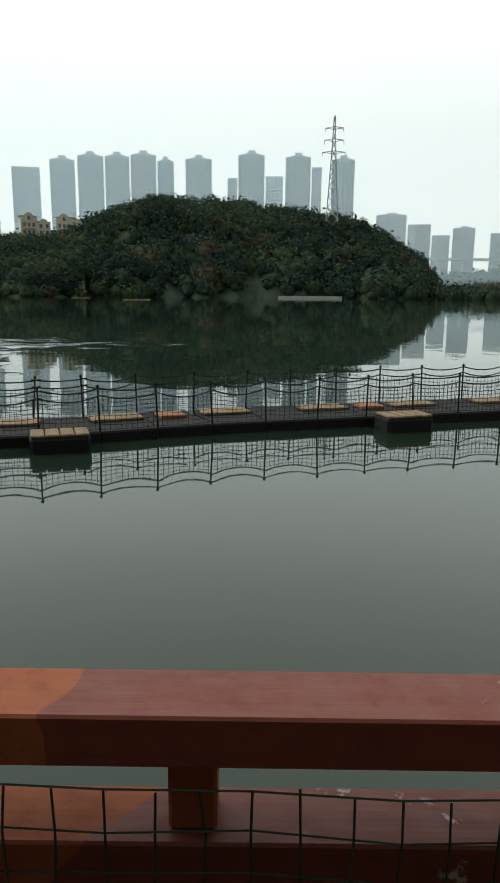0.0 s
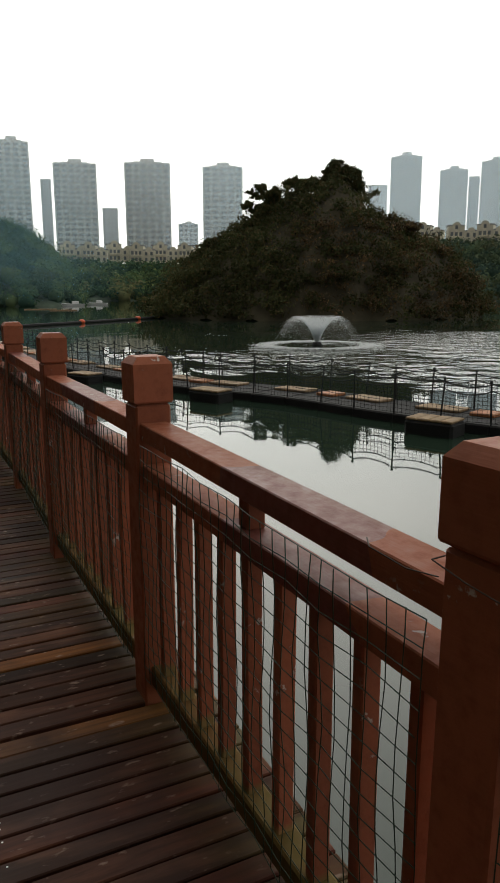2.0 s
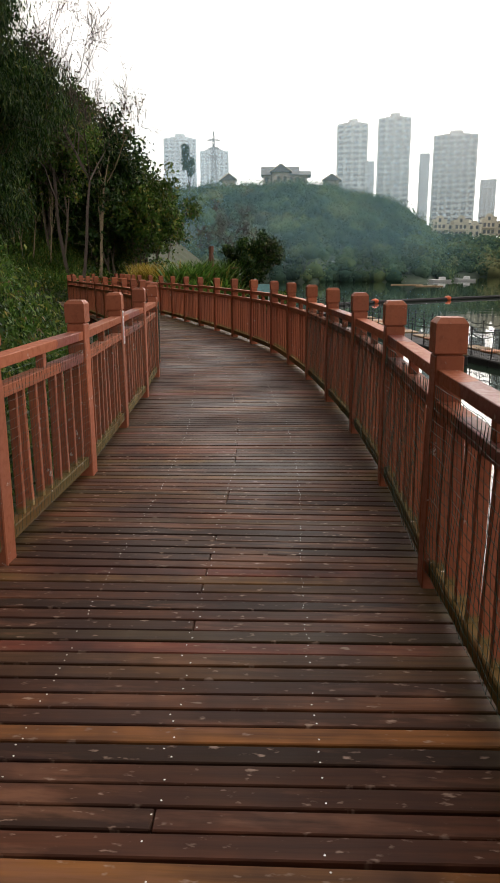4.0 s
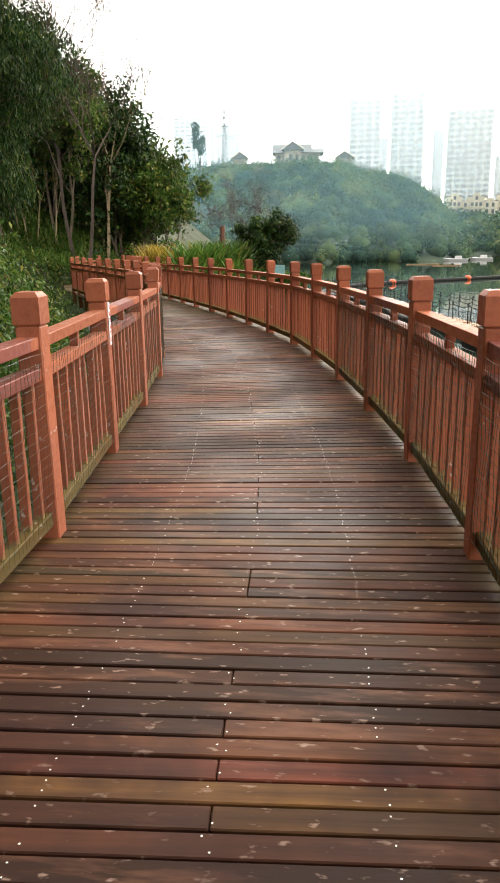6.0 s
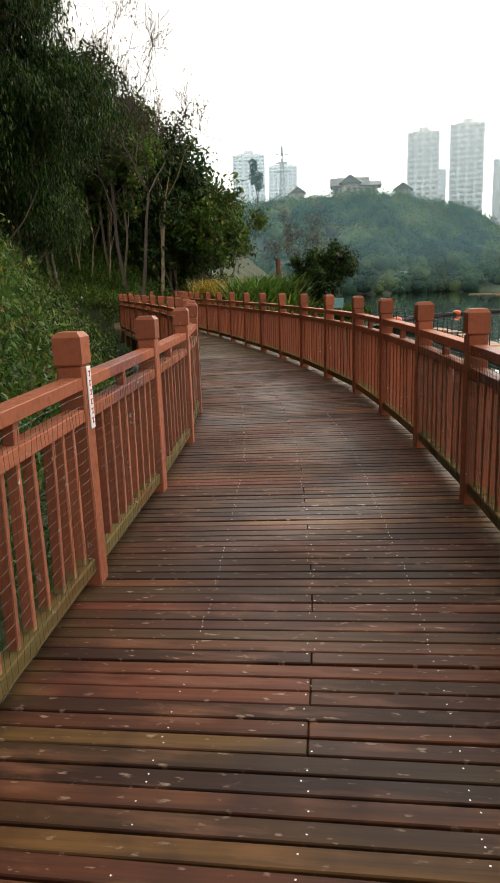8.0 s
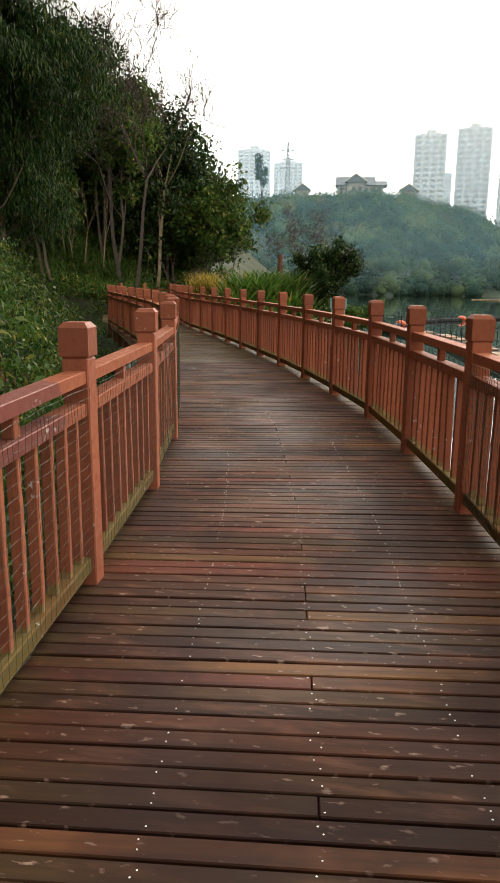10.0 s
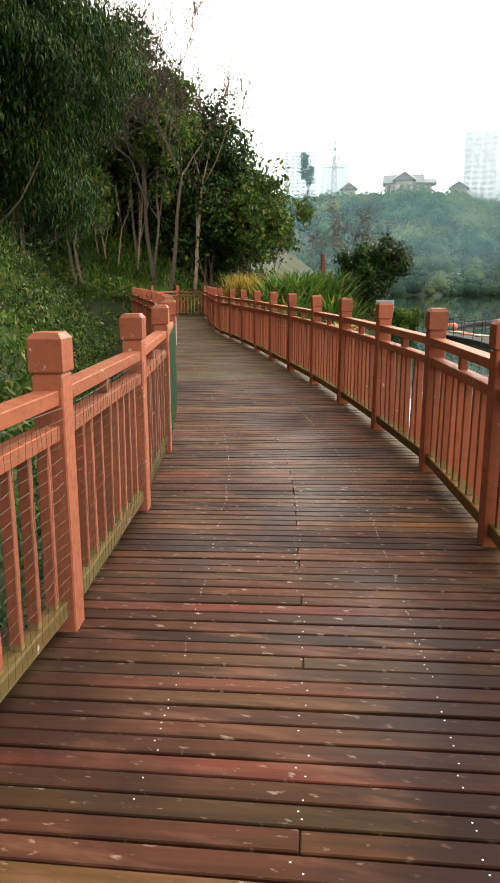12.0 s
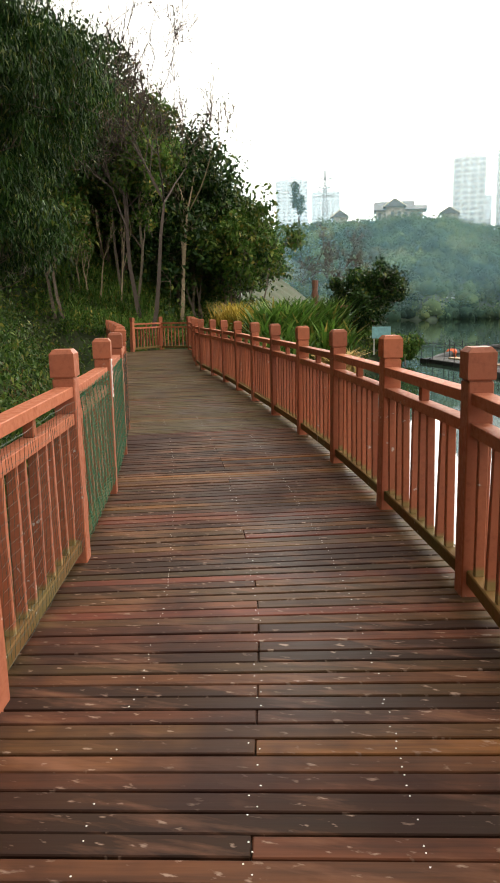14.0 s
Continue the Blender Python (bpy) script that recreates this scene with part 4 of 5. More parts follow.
def pavilion():
    x, y = polar(181.9, 236)
    z = 236 * math.tan(math.radians(5.95)) + 1.45
    t = thing("hilltop_pavilion", pose(float(x), float(y), z, 0, 0, 181.9 - 90), "grey-tiled timber pavilion with a front gable on the hilltop", "house")
    part("wall", box_mesh("wall", (13.6, 7, 3.4), PAVWALL, (0, 0, 1.7)), t)
    part("wall", box_mesh("wall", (5.2, 2.5, 4.2), PAVWALL, (-1.4, -4.4, 2.1)), t)

    def gable(name, w, d, rise, at, along_y):
        v = [(-w / 2, -d / 2, 0), (w / 2, -d / 2, 0), (w / 2, d / 2, 0), (-w / 2, d / 2, 0)]
        v += [(0, -d / 2, rise), (0, d / 2, rise)] if along_y else [(-w / 2, 0, rise), (w / 2, 0, rise)]
        f = [(0, 1, 4), (2, 3, 5), (1, 2, 5, 4), (3, 0, 4, 5), (3, 2, 1, 0)] if along_y else [(0, 3, 4), (2, 1, 5), (0, 4, 5, 1), (3, 2, 5, 4), (3, 2, 1, 0)]
        part(name, mesh_from(name, [(a + at[0], b + at[1], c + at[2]) for a, b, c in v], f, ROOF), t)

    gable("roof", 12.0, 9, 2.9, (-1.6, 0, 3.4), False)
    gable("roof", 6.0, 9, 1.7, (5.0, 0, 3.3), False)
    gable("gable_roof", 6.6, 4.5, 2.2, (-1.4, -4.2, 4.0), True)
    part("gable_trim", tri_trim(6.8, 2.3, (-1.4, -6.5, 4.05)), t)
    for k in range(7):
        part("window", box_mesh("window", (0.9, 0.2, 1.6), GLASS, (-5.8 + 1.9 * k, -5.7 if 1 < k < 4 else -3.55, 1.9)), t)
    for az, s, el in ((178.4, 0.9, 5.85), (186.2, 0.8, 5.95)):
        x, y = polar(az, 232)
        o = thing("garden_pavilion", pose(float(x), float(y), 232 * math.tan(math.radians(el)) + 0.9, 0, 0, az - 90), "small gabled timber pavilion with a tiled roof", "house", "small hilltop pavilions")
        part("wall", box_mesh("wall", (5 * s, 4, 2.8), PAVWALL, (0, 0, 1.4)), o)
        w, d, rise = 6.6 * s, 5.2, 1.9
        v = [(-w / 2, -d / 2, 2.7), (w / 2, -d / 2, 2.7), (w / 2, d / 2, 2.7), (-w / 2, d / 2, 2.7), (0, -d / 2, 2.7 + rise), (0, d / 2, 2.7 + rise)]
        part("roof", mesh_from("roof", v, [(0, 1, 4), (2, 3, 5), (1, 2, 5, 4), (3, 0, 4, 5), (3, 2, 1, 0)], ROOF), o)
        part("gable_trim", tri_trim(w, rise, (0, -d / 2 - 0.1, 2.75)), o)


def tri_trim(w, rise, at):
    bm = bmesh.new()
    for sx in (-1, 1):
        a, b = Vector((sx * w / 2, 0, 0)) + Vector(at), Vector((0, 0, rise)) + Vector(at)
        bm_tube(bm, a, b, 0.16, 0.16, 4)
    return bm_mesh("gable_trim", bm, CREAM)


pavilion()


def pylon(az, dist, el0, el1, label):
    z0, z1 = dist * math.tan(math.radians(el0)) + 1.45, dist * math.tan(math.radians(el1)) + 1.45
    x, y = polar(az, dist)
    h = z1 - z0 + 6
    t = thing("power_pylon", pose(float(x), float(y), z0 - 6, 0, 0, az - 90), label, "pylon", "power pylons")
    segs = []
    levels = [(k / 12) ** 0.8 for k in range(13)]

    def corner(u, k):
        w = h * (0.055 * (1 - u) ** 1.2 + 0.006)
        return np.array([(1 if k in (0, 3) else -1) * w, (1 if k < 2 else -1) * w, h * u])

    for k in range(4):
        bm = bmesh.new()
        for u0, u1 in zip(levels, levels[1:]):
            bm_tube(bm, corner(u0, k), corner(u1, k), 0.22, 0.2, 4)
            bm_tube(bm, corner(u0, k), corner(u1, (k + 1) % 4), 0.12, 0.12, 4)
            bm_tube(bm, corner(u0, (k + 1) % 4), corner(u1, k), 0.12, 0.12, 4)
        part("lattice_face", bm_mesh("lattice_face", bm, STEEL), t)
    for u, r in ((0.70, 0.10), (0.80, 0.085), (0.90, 0.08)):
        bm = bmesh.new()
        for sx in (-1, 1):
            bm_tube(bm, (0, 0, h * (u + 0.012)), (sx * h * r, 0, h * u), 0.16, 0.12, 4)
            bm_tube(bm, (0, 0, h * (u - 0.012)), (sx * h * r, 0, h * u), 0.16, 0.12, 4)
            bm_tube(bm, (sx * h * r, 0, h * u), (sx * h * r, 0, h * (u - 0.03)), 0.14, 0.14, 4)
        part("cross_arm", bm_mesh("cross_arm", bm, STEEL), t)


pylon(93.05, 300, 5.3, 12.5, "tall grey lattice power pylon behind the hill")
pylon(187.3, 300, 5.0, 9.9, "grey lattice power pylon behind the trees")


# ---- on the lake ----
def fountain():
    t = thing("fountain", pose(-32.2, 17.7, WATER_Z), "white fountain jet spraying a low dome over a foam ring", "fountain")
    m, nt, b = shader("white_water_spray")
    b.inputs["Base Color"].default_value = (0.85, 0.87, 0.88, 1)
    b.inputs["Roughness"].default_value = 0.4
    glow = nt.nodes.new("ShaderNodeBsdfTranslucent")
    glow.inputs["Color"].default_value = (0.92, 0.94, 0.95, 1)
    wet = nt.nodes.new("ShaderNodeMixShader")
    wet.inputs[0].default_value = 0.7
    nt.links.new(b.outputs[0], wet.inputs[1])
    nt.links.new(glow.outputs[0], wet.inputs[2])
    nt.links.new(wet.outputs[0], nt.nodes["Material Output"].inputs[0])
    rng = np.random.default_rng(5)
    def arc(u, reach, peak):
        """Ballistic arch: out and up from the nozzle, over the top and down."""
        return reach * u, max(peak * (1 - (u / 0.5 - 1) ** 2), 0.02)

    # dense near the nozzle where the jets leave, torn to droplets past the top
    a = rng.uniform(0, 2 * math.pi, 26000)
    u = rng.uniform(0.0, 1.0, 26000) ** 1.6
    keep = rng.random(26000) < np.where(u < 0.5, 1.0, np.clip(1.0 - (u - 0.5) * 1.5, 0.16, 1))
    a, u = a[keep], u[keep]
    stray = 0.02 + 0.16 * u
    reach, peak = 2.15 + rng.normal(0, 1, len(u)) * stray, 1.45 - np.abs(rng.normal(0, 1, len(u))) * stray * 1.2
    rad, high = reach * u, np.maximum(peak * (1 - (u / 0.5 - 1) ** 2), 0.02)
    P = np.stack([rad * np.cos(a), rad * np.sin(a), high], 1)
    part("spray", quads_mesh("spray", leaf_quads(P, np.tile([[0.9, -0.4, 0.3]], (len(P), 1)), 0.036, 0.3, 0.5, 0.0, rng), m), t)
    segs, thick = [], []
    for k in range(48):
        a = 2 * math.pi * k / 48
        pts = [arc(u, 2.15, 1.42) for u in np.linspace(0, 0.42, 9)]
        pts = [np.array([x * math.cos(a), x * math.sin(a), z]) for x, z in pts]
        segs += [(p, r) for p, r in zip(pts, pts[1:])]
        thick += [0.042 - 0.0035 * q for q in range(8)]
    part("jet", quads_mesh("jet", tubes_np(segs, thick), m), t)
    ring = []
    for k in range(4200):
        a, r = rng.uniform(0, 2 * math.pi), 2.75 + abs(rng.normal(0, 0.28)) * (1 if rng.random() < 0.35 else -1)
        ring.append((r * math.cos(a), r * math.sin(a), 0.012 + 0.008 * rng.random()))
    part("foam_ring", quads_mesh("foam_ring", leaf_quads(np.array(ring), np.tile([[0, 0, 1.0]], (4200, 1)), 0.13, 0.7, 0.08, 0.0, rng), m), t)
    bm = bmesh.new()
    bmesh.ops.create_cone(bm, cap_ends=True, segments=16, radius1=0.28, radius2=0.2, depth=0.2, matrix=pose(0, 0, 0.05))
    part("nozzle", bm_mesh("nozzle", bm, FLOAT_DARK), t)


fountain()

PONTOON_LINE = [(9.5, 18.9), (6.1, 17.2), (2.75, 15.6), (-0.75, 13.9), (-2.7, 12.95), (-5.25, 11.35), (-7.7, 10.35), (-9.75, 9.55), (-12.6, 8.3), (-15.4, 7.4), (-18.4, 5.7), (-21.8, 4.6), (-26.0, 3.4), (-30.3, 2.6), (-34.6, 2.2), (-39.0, 1.6), (-43.0, 0.2), (-46.0, -1.4)]


def pontoon():
    """Floating walkway: dark float bodies, bleached tops, rope rails with netting on both sides."""
    t = thing("floating_walkway", pose(0, 0, 0), "dark floating pontoon walkway with rope and net railings", "pontoon")
    pts = curve_points(PONTOON_LINE, 1.05)
    seg = 1.05
    wide = 1.7
    body = box_mesh("float_body", (seg * 1.01, wide, 0.34), FLOAT_DARK, (seg / 2, wide / 2, -0.02), 0.03)
    topm = box_mesh("float_top", (seg * 0.94, wide * 0.34, 0.06), FLOAT_TAN, (seg / 2, wide * 0.68, 0.18), 0.015)
    topo = box_mesh("float_top", (seg * 0.5, wide * 0.30, 0.08), FLOAT_ORANGE, (seg / 2, wide * 0.62, 0.18), 0.02)
    bm = bmesh.new()
    bm_tube(bm, (0, 0, 0.1), (0, 0, 0.93), 0.019, 0.016, 6)
    bmesh.ops.create_uvsphere(bm, u_segments=8, v_segments=6, radius=0.032, matrix=pose(0, 0, 0.95))
    post = bm_mesh("post", bm, BLACK_ROPE)
    rng = np.random.default_rng(9)
    nets = []
    for i, (a, b) in enumerate(zip(pts, pts[1:])):
        d = (b - a).normalized()
        # back of the walkway lies to the lake side
        yaw = math.degrees(math.atan2(-d.y, -d.x))
        m = pose(b.x, b.y, WATER_Z + 0.04, 0, 0, yaw)
        part("float", body, t, m)
        if i % 4 != 3:
            part("float_top", topo if i % 4 == 1 else topm, t, m)
        for side in (0.08, wide - 0.08):
            lean = pose(0, 0, 0, rng.normal(0, 2.0), rng.normal(0, 2.0), 0)
            part("post", post, t, m @ Matrix.Translation((0, side, 0)) @ lean)
    for side, shift in ((0.08, 0.0), (wide - 0.08, 0.0)):
        segs_r, segs_n = [], []
        for i, (a, b) in enumerate(zip(pts, pts[1:])):
            d = (b - a).normalized()
            n = Vector((-d.y, d.x, 0)) * -1
            A, B = np.array(a + n * side) + [0, 0, WATER_Z], np.array(b + n * side) + [0, 0, WATER_Z]
            sag = 0.045 + 0.05 * rng.random()

            def at(u, h, drop):
                p = A + (B - A) * u
                return p + np.array([0, 0, h - drop * 4 * u * (1 - u)])

            for h, k in ((0.95, 1.0), (0.82, 1.2)):
                us = np.linspace(0, 1, 7)
                segs_r += [(at(u0, h, sag * k), at(u1, h, sag * k)) for u0, u1 in zip(us, us[1:])]
            if a.x < -24:
                continue
            for h in np.arange(0.22, 0.80, 0.085):
                us = np.linspace(0, 1, 4)
                segs_n += [(at(u0, h, sag * h), at(u1, h, sag * h)) for u0, u1 in zip(us, us[1:])]
            for u in np.linspace(0.08, 0.92, 10):
                w = rng.normal(0, 0.012)
                segs_n.append((at(u, 0.2, 0), at(u + w, 0.82, sag * 1.2)))
        part("rope", quads_mesh("rope", tubes_np(segs_r, 0.013), BLACK_ROPE), t)
        part("netting", quads_mesh("netting", tubes_np(segs_n, 0.0045), BLACK_ROPE), t, label="black fishing net hung between posts")


def mooring_block(x, y, yaw, label):
    t = thing("mooring_float", pose(x, y, WATER_Z, 0, 0, yaw), label, "float", "floats beside the walkway")
    part("tank", box_mesh("tank", (0.98, 0.62, 0.34), FLOAT_DARK, (0, 0, 0.1), 0.05), t)
    for k in range(4):
        part("lid", box_mesh("lid", (0.22, 0.58, 0.05), FLOAT_TAN, (-0.36 + 0.24 * k, 0, 0.29), 0.015), t)


pontoon()
for x, y in ((-5.0, 11.35), (0.75, 14.4), (-10.9, 8.75), (-16.6, 6.35), (-21.6, 4.2), (6.0, 16.9)):
    mooring_block(x, y - 0.25, 27, "tan-topped square plastic float moored to the walkway")


def boom():
    """Floating barrier tube with orange buoys."""
    t = thing("floating_boom", pose(0, 0, 0), "black floating barrier tube with orange buoys", "boom")
    line = curve_points([(-44.5, -0.5), (-50.0, 0.6), (-56.0, 3.2), (-62.7, 10.3), (-69.9, 18.2), (-79.0, 27.7), (-86.0, 36.0)], 3.0)
    for i, (a, b) in enumerate(zip(line, line[1:])):
        bm = bmesh.new()
        A, B = (a.x, a.y, WATER_Z + 0.07), (b.x, b.y, WATER_Z + 0.07)
        bm_tube(bm, A, B, 0.16, 0.16, 8)
        part("tube", bm_mesh("tube", bm, FLOAT_DARK), t)
        if i % 3 == 1:
            bm = bmesh.new()
            bmesh.ops.create_uvsphere(bm, u_segments=12, v_segments=8, radius=0.3, matrix=Matrix.Translation((b.x, b.y, WATER_Z + 0.15)) @ Matrix.Diagonal((1.0, 1.0, 0.72, 1)))
            part("buoy", bm_mesh("buoy", bm, BUOY), t, label="orange plastic buoy")


boom()


def lake_bits():
    x, y = polar(120.6, 213)
    t = thing("lakeside_hut", pose(float(x), float(y), WATER_Z, 0, 0, 120.6 - 90), "small white hut at the far waterline", "hut")
    part("wall", box_mesh("wall", (5.6, 3.5, 2.8), WHITE, (0, 0, 1.9)), t)
    part("roof", box_mesh("roof", (6.2, 4.0, 0.3), ROOF, (0, 0, 3.4)), t)
    part("window", box_mesh("window", (1.4, 0.1, 1.0), GLASS, (1.2, -1.78, 2.0)), t)
    part("plinth", box_mesh("plinth", (6.0, 3.8, 0.6), STONE, (0, 0, 0.25)), t)
    for az, d, lab in ((124.0, 200, "small white moored boat"), (170.0, 150, "small pale boat on the lake"), (168.2, 160, "small pale boat on the lake")):
        x, y = polar(az, d)
        b = thing("boat", pose(float(x), float(y), WATER_Z + 0.05, 0, 0, az + 95), lab, "boat", "small far boats")
        v = [(-2.2, -0.6, 0.35), (1.6, -0.6, 0.35), (2.6, 0, 0.45), (1.6, 0.6, 0.35), (-2.2, 0.6, 0.35), (-2.0, -0.4, -0.1), (1.4, -0.4, -0.1), (2.1, 0, -0.1), (1.4, 0.4, -0.1), (-2.0, 0.4, -0.1)]
        f = [(0, 1, 6, 5), (1, 2, 7, 6), (2, 3, 8, 7), (3, 4, 9, 8), (4, 0, 5, 9), (9, 8, 7, 6, 5), (0, 4, 3, 2, 1)]
        part("hull", mesh_from("hull", v, f, WHITE), b)
        part("cabin", box_mesh("cabin", (1.3, 0.8, 0.6), WHITE, (-0.3, 0, 0.6), 0.08), b)
    for az, d, ln in ((108.0, 175, 6.5), (112.3, 205, 5), (172.5, 120, 5), (170.8, 112, 4)):
        x, y = polar(az, d)
        tagged(new("floating_reed_strip", box_mesh("floating_reed_strip", (ln, 0.8, 0.16), FLOAT_TAN, (0, 0, 0), 0.05)), "thin yellow floating reed strip on far water", "float", "reed strips").matrix_basis = pose(float(x), float(y), WATER_Z + 0.04, 0, 0, az + 90)
    # pale shore walls and terrace under the pavilion hill
    for az0, az1, d, z0, z1, nm in ((178.3, 182.2, 157, 0.9, 1.5, "shore_wall"), (178.0, 181.5, 158, 2.4, 3.0, "terrace_wall"), (92.0, 97.0, 232, -1.3, -0.5, "jetty_wall"), (82.0, 86.2, 250, -1.3, 0.6, "causeway_wall")):
        (xa, ya), (xb, yb) = polar(az0, d), polar(az1, d)
        ln = math.hypot(xb - xa, yb - ya)
        me = box_mesh(nm, (ln, 0.8, z1 - z0), STONE, (0, 0, (z0 + z1) / 2), 0.04)
        ob = new(nm, me)
        ob.matrix_basis = pose(float(xa + xb) / 2, float(ya + yb) / 2, 0, 0, 0, (az0 + az1) / 2 + 90)
        tagged(ob, "pale concrete wall along the far shore", "wall", kind="structure")
    # far road bridge, in the haze-paled tower colour
    (xa, ya), (xb, yb) = polar(76.0, 700), polar(86.5, 640)
    t = thing("road_bridge", pose(float(xa + xb) / 2, float(ya + yb) / 2, 0, 0, 0, math.degrees(math.atan2(yb - ya, xb - xa))), "long pale concrete road bridge in haze", "bridge")
    ln = math.hypot(xb - xa, yb - ya)
    part("deck_beam", box_mesh("deck_beam", (ln, 9, 2.2), TOWER_C, (0, 0, 28)), t)
    for k in range(5):
        part("pier", box_mesh("pier", (3, 5, 30), TOWER_C, (-ln / 2 + ln * (k + 0.5) / 5, 0, 12.5)), t)


lake_bits()


# ---- planting by the boardwalk ----
for k, (x, y, hgt, spr, lm) in enumerate(((-51.0, -11.2, 8.2, 3.3, LEAF_MID), (-49.5, -13.8, 10.6, 3.6, LEAF_DARK), (-52.5, -16.0, 10.0, 4.0, LEAF_DARK), (-48.5, -17.6, 8.2, 3.4, LEAF_MID), (-50.5, -20.5, 8.5, 3.8, LEAF_DARK), (-45.5, -22.0, 7.0, 3.6, LEAF_DARK), (-41.0, -21.5, 7.0, 3.6, LEAF_DARK), (-55.0, -13.0, 8.0, 3.6, LEAF_DARK))):
    tree("leafy_tree", x, y, hgt, spr, 0.29, lm, BARK, "broad leafy evergreen tree with branches to the ground" if lm is LEAF_MID else "dark evergreen tree behind the slope", 140 + k, 14, 0.62, levels=3, stems=7, radius=0.07, branch_spread=0.8, keep=0.8)
tree("tree", -46.4, -13.3, 12.6, 3.2, 0.13, LEAF_DARK, BIRCH, "slim pale-barked leaning tree, nearly bare on top", 104, 3, 0.35, lean=(0.02, 0.14), levels=4, radius=0.13, keep=0.45, branch_spread=0.55, taper=0.7)
tree("tree", -44.4, -18.4, 11.0, 3.0, 0.13, LEAF_DRY, BIRCH, "tall pale-trunked winter tree", 105, 2, 0.4, levels=3, radius=0.12, keep=0.4, branch_spread=0.5, taper=0.65)
tree("tree", -42.6, -14.0, 15.0, 4.4, 0.12, LEAF_DRY, TWIG, "tall bare twiggy winter tree", 106, 2, 0.3, levels=4, radius=0.13, keep=0.25, branch_spread=0.55, taper=0.78, kids=(3, 5))
tree("tree", -45.5, -16.2, 17.0, 4.4, 0.12, LEAF_DRY, TWIG, "tall bare twiggy winter tree", 107, 2, 0.3, levels=4, radius=0.13, keep=0.25, branch_spread=0.55, taper=0.78, kids=(3, 5))
for k, (x, y) in enumerate(((-42.5, -16.6), (-42.8, -16.2), (-43.5, -15.4), (-43.0, -17.3))):
    tree("sapling", x, y, 4.6, 0.9, 0.12, LEAF_MID, BIRCH, "thin pale sapling on the slope", 150 + k, 2, 0.3, levels=2, radius=0.05, keep=0.6, branch_spread=0.35)
tree("tree", -40.0, -12.6, 13.0, 3.6, 0.11, LEAF_DRY, TWIG, "tall bare twiggy winter tree", 112, 2, 0.3, levels=4, radius=0.12, keep=0.2, branch_spread=0.6, taper=0.78, kids=(3, 5))
tree("bamboo_tree", -27.5, -12.4, 9.0, 3.8, 0.16, LEAF_DARK, BARK, "dense dark bamboo-like tree overhanging the slope", 108, 36, 0.9, levels=4, droop=1.8, stems=4, radius=0.09, aspect=0.26)
tree("bamboo_tree", -24.5, -13.2, 11.5, 4.0, 0.16, LEAF_DARK, BARK, "dense dark bamboo-like tree overhanging the slope", 109, 36, 0.9, levels=4, droop=1.8, stems=4, radius=0.1, aspect=0.26)
tree("bamboo_tree", -32.0, -16.5, 10.5, 4.2, 0.26, LEAF_DARK, BARK, "dense dark bamboo-like tree overhanging the slope", 110, 18, 0.95, levels=4, droop=1.6, stems=2, aspect=0.26)
tree("tree", -38.0, -24.0, 10.0, 5.0, 0.34, LEAF_DARK, BARK, "dark leafy tree higher on the slope", 111, 22, 0.85, levels=4)
for k, (x, y, hgt, spr, lm) in enumerate(((-44.5, -15.6, 10.2, 3.0, LEAF_MID), (-47.0, -17.8, 11.5, 3.4, LEAF_DARK), (-43.0, -18.8, 10.0, 3.0, LEAF_DARK), (-40.5, -17.2, 7.5, 2.4, LEAF_MID))):
    tree("leafy_tree", x, y, hgt, spr, 0.24, lm, BARK, "tall half-open leafy tree on the slope", 170 + k, 11, 0.5, levels=4, stems=2, radius=0.09, branch_spread=0.65, keep=0.5)
# added trees, mostly out of view, that keep sky light off the railing
for k, (x, y, hgt, spr) in enumerate(((-16.0, -14.0, 11, 4.4), (-12.0, -10.5, 11, 3.4), (-7.5, -8.4, 11, 3.4), (-4.0, -7.2, 11, 3.2), (-0.5, -6.8, 11, 3.2), (3.0, -6.6, 11, 3.2), (6.5, -6.4, 10, 3.2), (10.0, -6.8, 10, 3.4), (-9.0, -13.5, 12, 4.4), (-15.0, -9.0, 10, 2.8), (-19.0, -11.0, 11, 3.2), (-2.0, -12.0, 12, 4.4), (5.0, -11.5, 12, 4.4))):
    tree("tree", x, y, hgt, spr, 0.6, LEAF_DARK, BARK, "dark leafy tree added mostly out of view to block sky light", 120 + k, 14, 0.9, levels=3, stems=2)
tree("shrub_tree", -45.0, -3.6, 3.5, 1.75, 0.17, LEAF_DARK, BARK, "dark spreading small tree with a lobed crown on the spit", 131, 30, 0.38, levels=3, radius=0.08, stems=3, branch_spread=0.78, keep=0.55)
tree("tree", -52.0, -5.2, 6.2, 2.6, 0.14, LEAF_DRY, TWIG, "bare spreading tree on the spit", 132, 1, 0.3, levels=4, radius=0.12, keep=0.2, branch_spread=0.7, taper=0.74)
tree("shrub_tree", -43.4, -1.9, 1.9, 1.0, 0.16, LEAF_BRIGHT, BARK, "light green shrub at the water's edge", 133, 40, 0.35, levels=2, radius=0.04, stems=3)
tree("conifer_tree", -199.4, -32.0, 20.0, 1.2, 0.7, LEAF_FAR_DARK, TWIG, "tall narrow conifer on the far hill", 134, 26, 1.0, levels=2, z=13.0, radius=0.3)


